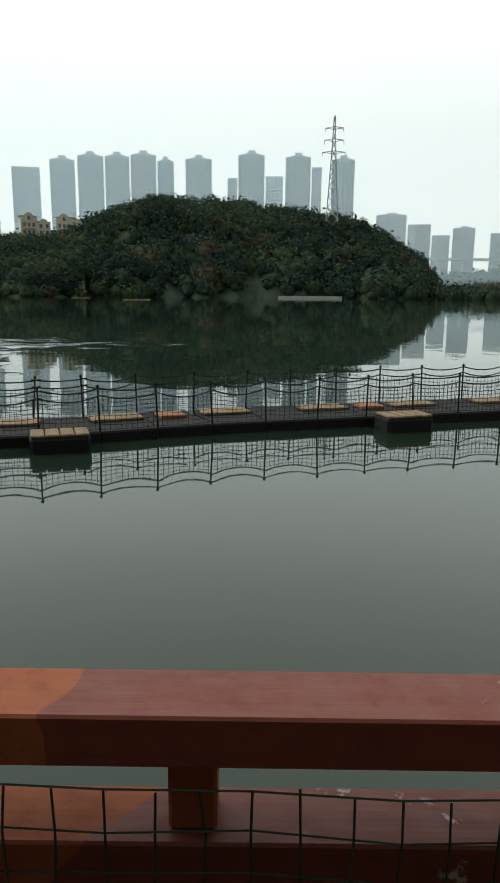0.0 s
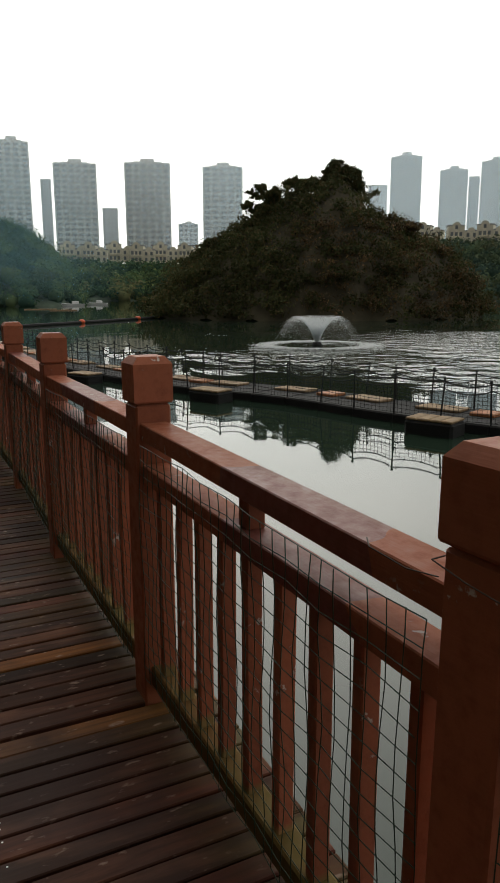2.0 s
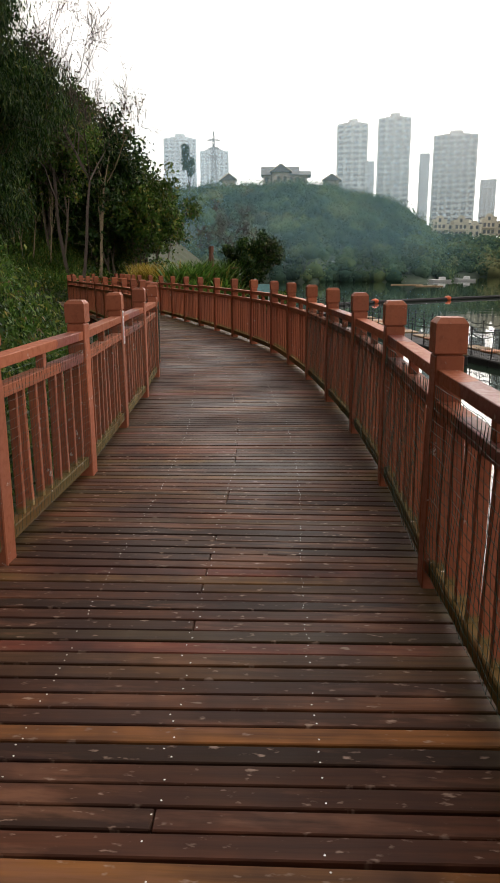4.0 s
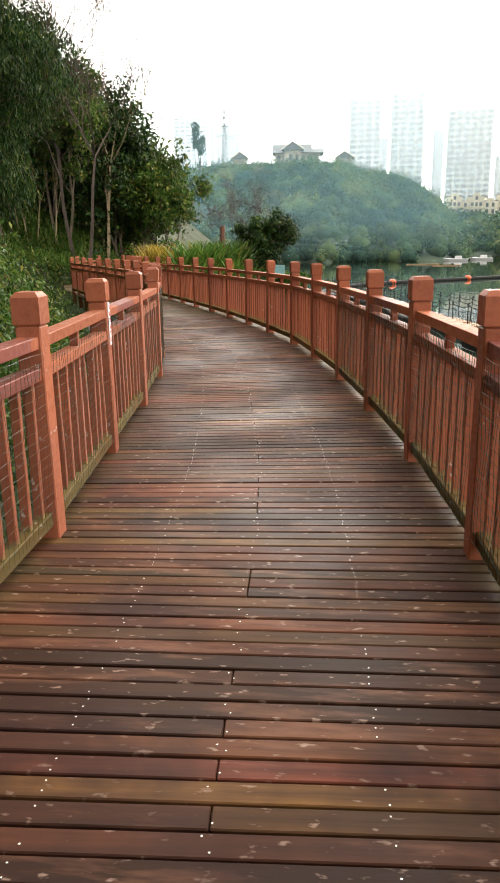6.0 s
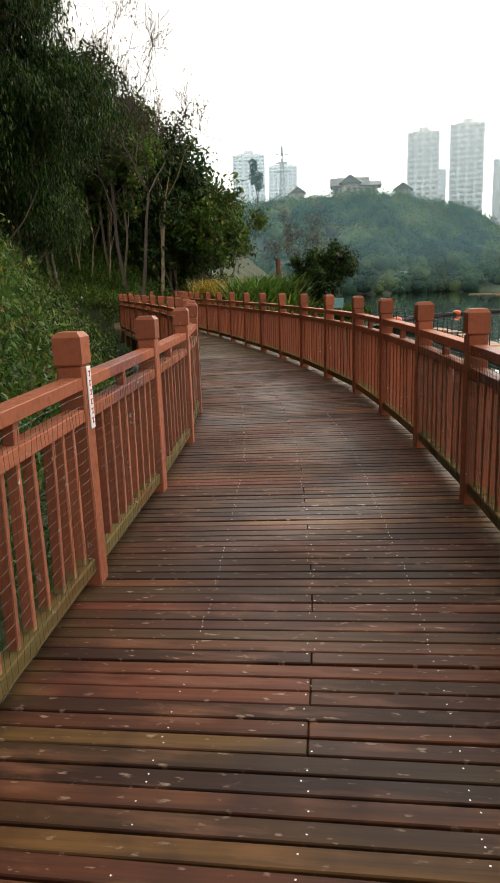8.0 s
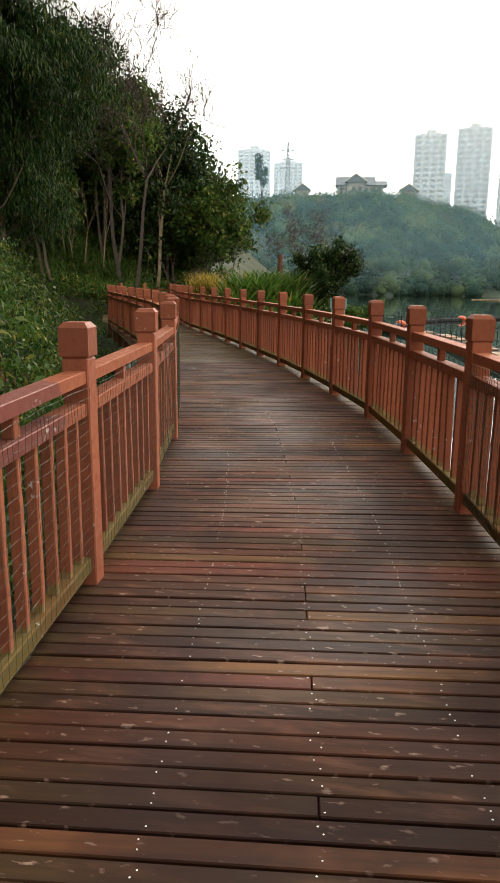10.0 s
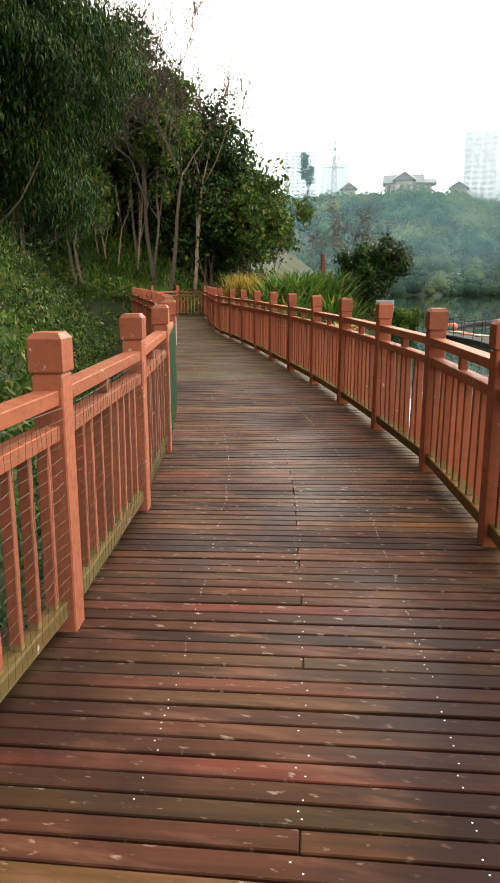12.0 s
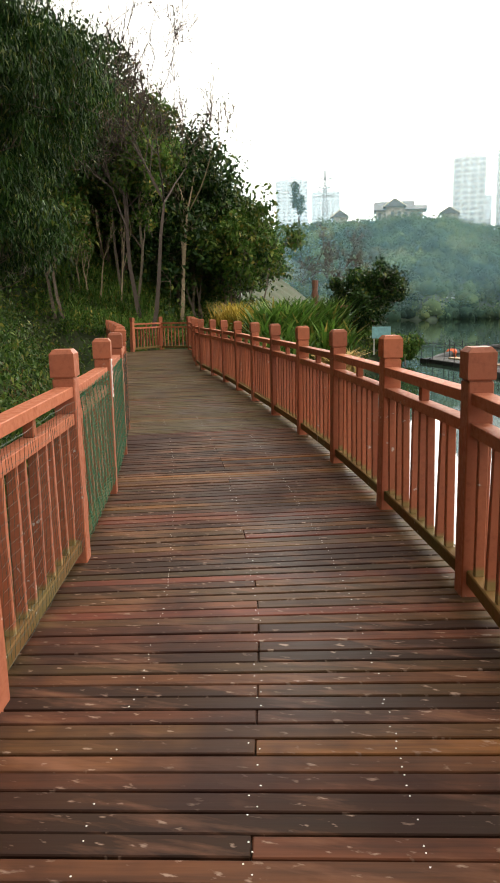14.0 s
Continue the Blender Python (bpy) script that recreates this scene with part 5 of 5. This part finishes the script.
def undergrowth(name, label, n, dmin, dmax, size, mat, seed, aspect, x0, x1, lift, patch=None, per=22, rad=(0.18, 0.45)):
    """Ground cover along the bank between two distances from the hill-side railing."""
    rng = np.random.default_rng(seed)
    x, y = rng.uniform(x0, x1, n * 4), rng.uniform(-32, 0, n * 4)
    d = hill_distance(x, y)
    ok = (d > dmin) & (d < dmax)
    if patch is not None:
        f = np.sin(0.8 * x + 1.3 * np.sin(0.7 * y)) + np.sin(1.1 * y + 0.4 * x)
        ok &= (f > 0.5) if patch else (f < 0.9)
    x, y = x[ok][:n], y[ok][:n]
    R = rng.uniform(*rad, len(x))
    C = np.stack([x, y, land_height(x, y) + lift * R], 1)
    ob = new(name, quads_mesh(name, clump_leaves(C, R, per, size, aspect, 0.8, 0.7, 0.7, rng), mat))
    tagged(ob, label, "undergrowth", kind="stuff")


undergrowth("ferns", "fresh green ferns and weeds on the bank", 3600, 1.0, 6.5, 0.11, LEAF_BRIGHT, 41, 0.26, -33, 3, 0.4, None, 46, (0.15, 0.5))
undergrowth("brambles", "mid green brambles on the bank", 1800, 1.3, 11.0, 0.12, LEAF_MID, 42, 0.4, -36, 3, 0.6, None, 70, (0.2, 0.8))
undergrowth("dry_bracken", "dry brown bracken among the weeds", 800, 1.4, 8.0, 0.13, LEAF_DRY, 43, 0.25, -34, 0, 0.5, True, 44, (0.2, 0.5))
undergrowth("thicket", "dark thicket at the top of the slope", 900, 6.0, 17.0, 0.30, LEAF_DARK, 44, 0.5, -40, 6, 0.9, None, 34, (0.5, 1.1))
undergrowth("gully_shrubs", "dark leafy shrubs in the gully beside the railing", 500, 0.8, 3.4, 0.085, LEAF_DARK, 47, 0.4, -28, -3, 0.5, None, 110, (0.3, 0.7))
undergrowth("slope_shrubs", "taller green shrubs on the slope", 240, 3.4, 8.0, 0.10, LEAF_DARK, 48, 0.4, -34, -3, 0.8, True, 150, (0.5, 1.0))
undergrowth("bend_bushes", "dense green bushes round the bend of the walk", 260, 0.6, 5.0, 0.13, LEAF_MID, 46, 0.45, -38, -27, 0.8, None, 80, (0.4, 0.9))


def spit_cover():
    rng = np.random.default_rng(51)
    n = 8000
    x, y = rng.uniform(-66, -37, n), rng.uniform(-30, -1.5, n)
    s = spit_distance(x, y)
    ok = (s > 0.8) & (hill_distance(x, y) < -1.0) & ((s < 7) | (y < -10))
    x, y = x[ok], y[ok]
    R = rng.uniform(0.3, 0.7, len(x))
    C = np.stack([x, y, land_height(x, y) + 0.2 * R], 1)
    tagged(new("bank_plants", quads_mesh("bank_plants", clump_leaves(C, R, 22, 0.19, 0.4, 0.8, 0.7, 0.4, rng), LEAF_MID)), "mixed green bank plants on the spit", "undergrowth", kind="stuff")

    def blades(name, label, pts, h, w, mat, per, lean):
        q = []
        for px, py, pz in pts:
            for _ in range(per):
                a = rng.uniform(0, 2 * math.pi)
                d = np.array([math.cos(a), math.sin(a), 0])
                b = np.array([px, py, pz]) + rng.normal(0, 0.22, 3) * [1, 1, 0]
                hh = h * rng.uniform(0.6, 1.15)
                side = np.array([-d[1], d[0], 0]) * w * 0.5
                prev = b
                for k in range(3):
                    u0, u1 = k / 3, (k + 1) / 3
                    p1 = b + d * lean * hh * u1 ** 2 + np.array([0, 0, hh * (u1 - 0.25 * lean * u1 ** 3)])
                    w0, w1 = math.sin(math.pi * (0.15 + 0.85 * u0)) + 0.1, math.sin(math.pi * (0.15 + 0.85 * u1)) * 0.9 + 0.05
                    q.append([prev - side * w0, prev + side * w0, p1 + side * w1, p1 - side * w1])
                    prev = p1
        ob = new(name, quads_mesh(name, np.array(q), mat))
        tagged(ob, label, "reeds", kind="stuff")

    def scatter(x0, x1, y0, y1, k):
        xs, ys = rng.uniform(x0, x1, k), rng.uniform(y0, y1, k)
        return [(a, b, max(float(z), WATER_Z)) for a, b, z in zip(xs, ys, land_height(xs, ys))]

    blades("canna_reeds", "broad-leaved green cannas beside the railing", scatter(-42.0, -35.5, -7.8, -5.6, 75), 1.75, 0.13, LEAF_BRIGHT, 12, 0.55)
    blades("canna_reeds", "broad-leaved green cannas beside the railing", scatter(-44.0, -40.0, -7.5, -4.2, 60), 2.0, 0.13, LEAF_BRIGHT, 12, 0.6)
    blades("yellow_bamboo", "bright yellow dwarf bamboo clump", scatter(-43.0, -41.2, -9.9, -8.6, 36), 1.75, 0.05, LEAF_YELLOW, 26, 0.4)
    blades("yellow_bamboo", "bright yellow dwarf bamboo clump", scatter(-41.5, -40.2, -8.6, -7.6, 16), 1.3, 0.05, LEAF_YELLOW, 24, 0.45)
    blades("dry_thatch", "heap of dry straw-coloured palm leaves", scatter(-39.6, -38.2, -4.6, -3.6, 14), 1.2, 0.07, STRAW, 22, 1.0)
    blades("tall_grass", "tall pale grass at the top of the slope", scatter(-46.0, -40.0, -18.5, -13.0, 150), 0.9, 0.035, LEAF_BRIGHT, 14, 0.5)


spit_cover()


def globe_lamp():
    z = float(land_height([-54.0], [-12.0])[0])
    t = thing("garden_lamp", pose(-54.0, -12.0, z), "white globe garden lamp on a slim post", "lamp")
    bm = bmesh.new()
    bm_tube(bm, (0, 0, 0), (0, 0, 2.35 - z - 0.2), 0.05, 0.04, 8)
    part("pole", bm_mesh("pole", bm, BLACK_ROPE), t)
    bm = bmesh.new()
    bmesh.ops.create_uvsphere(bm, u_segments=14, v_segments=10, radius=0.2, matrix=pose(0, 0, 2.35 - z))
    part("globe", bm_mesh("globe", bm, WHITE), t)


globe_lamp()


def timber_frame():
    t = thing("timber_arbour", pose(-43.6, -4.6, 0.0, 0, 0, 95) @ Matrix.Diagonal((0.5, 0.5, 0.75, 1)), "small brown timber arbour frame with a plank roof", "arbour")
    for sx in (-0.8, 0.8):
        part("post", box_mesh("post", (0.14, 0.14, 2.0), TIMBER, (sx, 0, 0.95), 0.01), t)
    for k in range(3):
        part("beam", box_mesh("beam", (2.2, 0.12, 0.14), TIMBER, (0, -0.3 + 0.3 * k, 2.0), 0.01), t)
    part("beam", box_mesh("beam", (1.7, 0.08, 0.12), TIMBER, (0, 0, 1.55), 0.01), t)
    t = thing("carved_post", pose(-46.0, -6.1, 0.0), "tall weathered carved timber post", "post")
    bm = bmesh.new()
    for k in range(7):
        bmesh.ops.create_cone(bm, cap_ends=True, segments=8, radius1=0.14 + 0.05 * (k % 2), radius2=0.12 + 0.05 * ((k + 1) % 2), depth=0.42, matrix=pose(0.03 * (k % 3), 0, 0.2 + 0.4 * k))
    part("shaft", bm_mesh("shaft", bm, TIMBER), t)
    part("arm", box_mesh("arm", (0.3, 0.12, 0.12), TIMBER, (-0.15, 0, 2.6), 0.02), t)
    t = thing("service_cabin", pose(-46.5, -5.2, 0.0, 0, 0, 95), "low turquoise tin cabin at the landing", "cabin")
    part("wall", box_mesh("wall", (2.6, 1.4, 1.0), TIN, (0, 0, 0.5), 0.02), t)
    part("roof", box_mesh("roof", (2.9, 1.7, 0.08), STONE, (0, 0, 1.05), 0.01), t)
    t = thing("notice_board", pose(-41.5, -2.6, -0.2, 0, 0, 95), "small turquoise notice board on posts", "sign")
    for sx in (-0.3, 0.3):
        part("post", box_mesh("post", (0.05, 0.05, 1.0), STONE, (sx, 0, 0.1), 0.005), t)
    part("board", box_mesh("board", (0.8, 0.05, 0.5), TIN, (0, -0.05, 0.55), 0.01), t)


timber_frame()


# ---- the boardwalk: railings ----
POST_W, CAP_W = 0.123, 0.136
LEN = BAY - POST_W


def post_mesh():
    bm = bmesh.new()
    bm_box(bm, (POST_W, POST_W, 1.55), (0, 0, 1.085 - 0.775), 0.006)
    bm_box(bm, (POST_W * 0.86, POST_W * 0.86, 0.02), (0, 0, 1.088))
    return bm_mesh("post", bm, PAINT)


def cap_mesh():
    bm = bmesh.new()
    w, t = CAP_W / 2, CAP_W / 2 * 0.72
    rings = [(w * 0.96, 1.092), (w, 1.098), (w, 1.222), (t, 1.246)]
    vs = [[bm.verts.new((sx * r, sy * r, z)) for sx, sy in ((-1, -1), (1, -1), (1, 1), (-1, 1))] for r, z in rings]
    for a, b in zip(vs, vs[1:]):
        for k in range(4):
            bm.faces.new((a[k], a[(k + 1) % 4], b[(k + 1) % 4], b[k]))
    bm.faces.new(vs[-1])
    bm.faces.new(vs[0][::-1])
    bmesh.ops.recalc_face_normals(bm, faces=bm.faces)
    return bm_mesh("cap", bm, PAINT)


def net_mesh(seed, n=30, rise=0.05, wire=0.0014, mat=None):
    rng = np.random.default_rng(seed)
    segs = []
    cols = np.linspace(0.02, LEN - 0.02, n)
    rows = np.arange(0.11, 1.01, rise)
    off = rng.normal(0, 0.0018, (len(cols), len(rows), 2))

    def p(i, j):
        return (cols[i] + off[i, j, 0], 0.006 * math.sin(i * 0.9 + j * 0.6), rows[j] + off[i, j, 1] - 0.006 * math.sin(math.pi * cols[i] / LEN * 2))

    for i in range(len(cols)):
        for j in range(0, len(rows) - 1, 2):
            segs.append((p(i, j), p(i, min(j + 2, len(rows) - 1))))
    for j in range(len(rows)):
        for i in range(0, len(cols) - 2, 3):
            segs.append((p(i, j), p(min(i + 3, len(cols) - 1), j)))
    return quads_mesh("net", tubes_np(segs, wire), mat or NET)


POST, CAP = post_mesh(), cap_mesh()
TOP_RAIL = box_mesh("top_rail", (LEN + 0.004, 0.094, 0.058), RAIL_PAINT, (LEN / 2, 0, 1.001), 0.003)
MID_RAIL = box_mesh("middle_rail", (LEN + 0.004, 0.09, 0.06), RAIL_PAINT, (LEN / 2, 0, 0.855), 0.003)
LOW_RAIL = box_mesh("bottom_rail", (LEN + 0.004, 0.075, 0.075), PAINT_MOSS, (LEN / 2, 0, 0.105), 0.006)
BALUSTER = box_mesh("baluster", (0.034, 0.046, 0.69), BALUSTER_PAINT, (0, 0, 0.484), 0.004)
STRUT = box_mesh("strut", (0.052, 0.05, 0.09), PAINT, (LEN / 2, 0, 0.9285), 0.004)
NETS = [net_mesh(k) for k in range(3)]
FINE_NET = net_mesh(9, 30, 0.05, 0.0008, NET)
CLOTH_NET = net_mesh(10, 60, 0.026, 0.0014, GREEN_CLOTH)


def plate_sign(parent, m):
    """Vertical white plate with red characters that cannot be read, drawn as bars."""
    plate = part("sign_plate", box_mesh("sign_plate", (0.058, 0.006, 0.30), WHITE, (0, 0, 0), 0.002), parent, m, "white vertical plate with red writing")
    bm = bmesh.new()
    for k in range(6):
        z = 0.115 - 0.045 * k
        bm_box(bm, (0.026, 0.002, 0.006), (0, -0.0042, z + 0.011))
        bm_box(bm, (0.006, 0.002, 0.026), (0.004 * (-1) ** k, -0.0042, z))
        bm_box(bm, (0.022, 0.002, 0.005), (0, -0.0042, z - 0.010))
    part("writing", bm_mesh("writing", bm, SIGN_RED), plate)


def railing(name, line, deck_side, label, net_to, fine=(0, 0), sign_at=(), anchor=3, strut_shift=()):
    t = thing(name, pose(0, 0, 0), label, "railing")
    k = anchor
    back, ahead = curve_points(line[k::-1], BAY), curve_points(line[k:], BAY)
    pts = back[:0:-1] + ahead
    rng = random.Random(3)
    for i, a in enumerate(pts):
        d = (pts[min(i + 1, len(pts) - 1)] - pts[max(i - 1, 0)]).normalized()
        yaw = math.degrees(math.atan2(d.y, d.x))
        m = pose(a.x, a.y, 0, rng.gauss(0, 0.35), rng.gauss(0, 0.35), yaw + rng.gauss(0, 0.8))
        p = part("post", POST, t, m)
        part("cap", CAP, p)
        if any(abs(a.x - sx) < 0.6 for sx in sign_at):
            plate_sign(p, pose(0.02, deck_side * (POST_W / 2 + 0.004), 0.93, 0, 0, 0 if deck_side < 0 else 180))
    for i, (a, b) in enumerate(zip(pts, pts[1:])):
        d = (b - a).normalized()
        m = Matrix.Translation(a + d * POST_W / 2) @ pose(0, 0, 0, 0, 0, math.degrees(math.atan2(d.y, d.x)))
        part("top_rail", TOP_RAIL, t, m @ pose(0, 0, rng.gauss(0, 0.003), 0, rng.gauss(0, 0.15), 0))
        part("middle_rail", MID_RAIL, t, m)
        part("bottom_rail", LOW_RAIL, t, m)
        part("strut", STRUT, t, m @ pose(sum(v for sx, v in strut_shift if b.x < sx < a.x), 0, 0))
        for k in range(9):
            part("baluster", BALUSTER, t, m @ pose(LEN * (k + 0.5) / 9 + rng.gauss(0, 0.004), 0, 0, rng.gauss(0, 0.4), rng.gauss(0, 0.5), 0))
        if a.x > net_to:
            part("net", CLOTH_NET if fine[1] < a.x < fine[0] else (NETS[i % 3] if deck_side > 0 else FINE_NET), t, m @ pose(0, deck_side * 0.062, 0), "dark green wire mesh tied to the rails")
    return pts


lake_posts = railing("lake_railing", LAKE_LINE, 1, "terracotta painted timber railing on the lake side, net tied on", -9, strut_shift=((0.0, 0.088),))


def loose_wire():
    """Tie wire wound round a lake-side post and left lying over the rails."""
    px, py = LAKE_LINE[2]
    t = thing("tie_wire", pose(px, py, 1.033, 0, 0, 8.5), "thin rusty tie wire wound round the post and over the rail", "wire")
    h = POST_W / 2 + 0.004
    runs = [[(-h, -h, 0.035), (0, -h - 0.002, 0.022), (h, -h, 0.012), (h + 0.001, -0.02, 0.02), (h, h, 0.03), (-h, h, 0.035), (-h, -h, 0.035)],
            [(h, -0.044, 0.002), (0.12, -0.03, 0.002), (0.15, 0.0, 0.003), (0.185, 0.04, 0.002)],
            [(h, -0.05, -0.004), (0.12, -0.052, -0.012), (0.24, -0.052, -0.02), (0.42, -0.053, -0.022)],
            [(-h, -0.05, 0.004), (-0.13, -0.052, -0.004), (-0.22, -0.05, 0.004), (-0.26, -0.02, 0.002)]]
    for run in runs:
        part("strand", quads_mesh("strand", tubes_np(list(zip(run, run[1:])), 0.0013, 5), TWIG), t)


loose_wire()
hill_posts = railing("hill_railing", HILL_LINE, -1, "terracotta painted timber railing on the hill side, mossy foot rail", -17, (-12.8, -16.5), (-7.4, -15.3), 4)


# ---- the boardwalk: deck boards ----
def deck():
    base = thing("deck", pose(0, 0, 0), "worn wet red-brown timber boardwalk deck", "boardwalk", kind="structure")
    PITCH, THICK, WIDE, HALF = 0.0905, 0.034, 0.0812, 1.27
    dense = curve_points(LAKE_LINE[:20], 0.02)
    mid = []
    for a, b in zip(dense, dense[2:]):
        d = (b - a).normalized()
        mid.append((a.lerp(b, 0.5) + Vector((-d.y, d.x, 0)) * 1.085))
    ctr = []
    acc = 0.0
    for a, b in zip(mid, mid[1:]):
        step = (b - a).length
        acc += step
        if acc >= PITCH:
            acc -= PITCH
            ctr.append((b.lerp(a, acc / step), (b - a).normalized()))
    # smooth heading
    heads = []
    for i in range(len(ctr)):
        lo, hi = max(i - 8, 0), min(i + 8, len(ctr) - 1)
        heads.append((ctr[hi][0] - ctr[lo][0]).normalized())

    def board_mesh(y0, y1):
        bm = bmesh.new()
        bm_box(bm, (WIDE, y1 - y0, THICK), (0, (y0 + y1) / 2, -THICK / 2), 0.004)
        return bm_mesh("deck_board", bm, DECK)

    full = board_mesh(-HALF, HALF)
    near_half, far_half = board_mesh(-HALF, -0.0016), board_mesh(0.0016, HALF)
    rng = random.Random(11)
    rest, nails = [], []
    count = 0
    for i, ((c, _), h) in enumerate(zip(ctr, heads)):
        yaw = math.degrees(math.atan2(h.y, h.x)) + rng.gauss(0, 0.12)
        m = pose(c.x, c.y, rng.gauss(0, 0.0012), 0, rng.gauss(0, 0.5), yaw)
        if c.x > -19 and count < 298:
            if rng.random() < 0.25:
                part("deck_board", near_half, base, m)
                part("deck_board", far_half, base, m @ pose(rng.gauss(0, 0.002), 0, rng.gauss(0, 0.001)))
                count += 2
            else:
                part("deck_board", full, base, m)
                count += 1
        else:
            w = WIDE / 2
            corners = [m @ Vector(v) for v in ((-w, -HALF, 0), (w, -HALF, 0), (w, HALF, 0), (-w, HALF, 0))]
            low = [v - Vector((0, 0, THICK)) for v in corners]
            rest.append([corners[0], corners[1], corners[2], corners[3]])
            rest.append([low[1], low[2], corners[2], corners[1]])
            rest.append([low[3], low[0], corners[0], corners[3]])
        if c.x > -24:
            for y in (-0.47, 0.0, 0.47):
                for dx in (-0.02, 0.02):
                    if rng.random() < 0.6:
                        nails.append(m @ Vector((dx + rng.gauss(0, 0.006), y + (0.014 if dx > 0 and y == 0 else -0.012 if y == 0 else 0) + rng.gauss(0, 0.005), 0.0014)))
    ob = part("deck_boards_far", quads_mesh("deck_boards_far", np.array([[tuple(v) for v in q] for q in rest]), DECK), base)
    ob["kind"] = "stuff"
    q = []
    for n in nails:
        ring = [n + Vector((0.0036 * math.cos(a), 0.0036 * math.sin(a), 0)) for a in (0.4, 1.97, 3.54, 5.11)]
        q.append([tuple(v) for v in ring])
    ob = part("nail_heads", quads_mesh("nail_heads", np.array(q), NAIL), base, label="small pale nail heads in pairs")
    ob["kind"] = "stuff"
    # landing where the walk bends round the hill foot
    ln = [(p.x, p.y) for p in curve_points(LAKE_LINE[18:], 0.6)]
    hn = [(p.x, p.y) for p in curve_points(HILL_LINE[15:], 0.6)]
    poly = ln + hn[::-1]
    bm = bmesh.new()
    vs = [bm.verts.new((x, y, -0.006)) for x, y in poly]
    f = bm.faces.new(vs)
    bmesh.ops.triangulate(bm, faces=[f])
    bmesh.ops.recalc_face_normals(bm, faces=bm.faces)
    part("deck_landing", bm_mesh("deck_landing", bm, DECK), base)
    # carrying beams and piles under the boards
    for off in (-0.95, 0.0, 0.95):
        segs = [c + Vector((-h.y, h.x, 0)) * off for (c, _), h in list(zip(ctr, heads))[::10]]
        quads = []
        for a, b in zip(segs, segs[1:]):
            d = (b - a).normalized()
            s = Vector((-d.y, d.x, 0)) * 0.06
            t0, t1 = Vector((0, 0, -0.034)), Vector((0, 0, -0.21))
            for p, r in (((a - s + t0), (b - s + t0)), ((a + s + t0), (b + s + t0))):
                quads.append([tuple(p), tuple(r), tuple(r + (t1 - t0)), tuple(p + (t1 - t0))])
            quads.append([tuple(a - s + t0), tuple(b - s + t0), tuple(b + s + t0), tuple(a + s + t0)])
        part("beam", quads_mesh("beam", np.array(quads), TWIG), base)
    pile = bmesh.new()
    bm_tube(pile, (0, 0, -3.0), (0, 0, -0.2), 0.11, 0.11, 10)
    pile = bm_mesh("pile", pile, STONE)
    for (c, _), h in list(zip(ctr, heads))[::27]:
        for off in (-0.95, 0.95):
            p = c + Vector((-h.y, h.x, 0)) * off
            part("pile", pile, base, pose(p.x, p.y, 0))


deck()
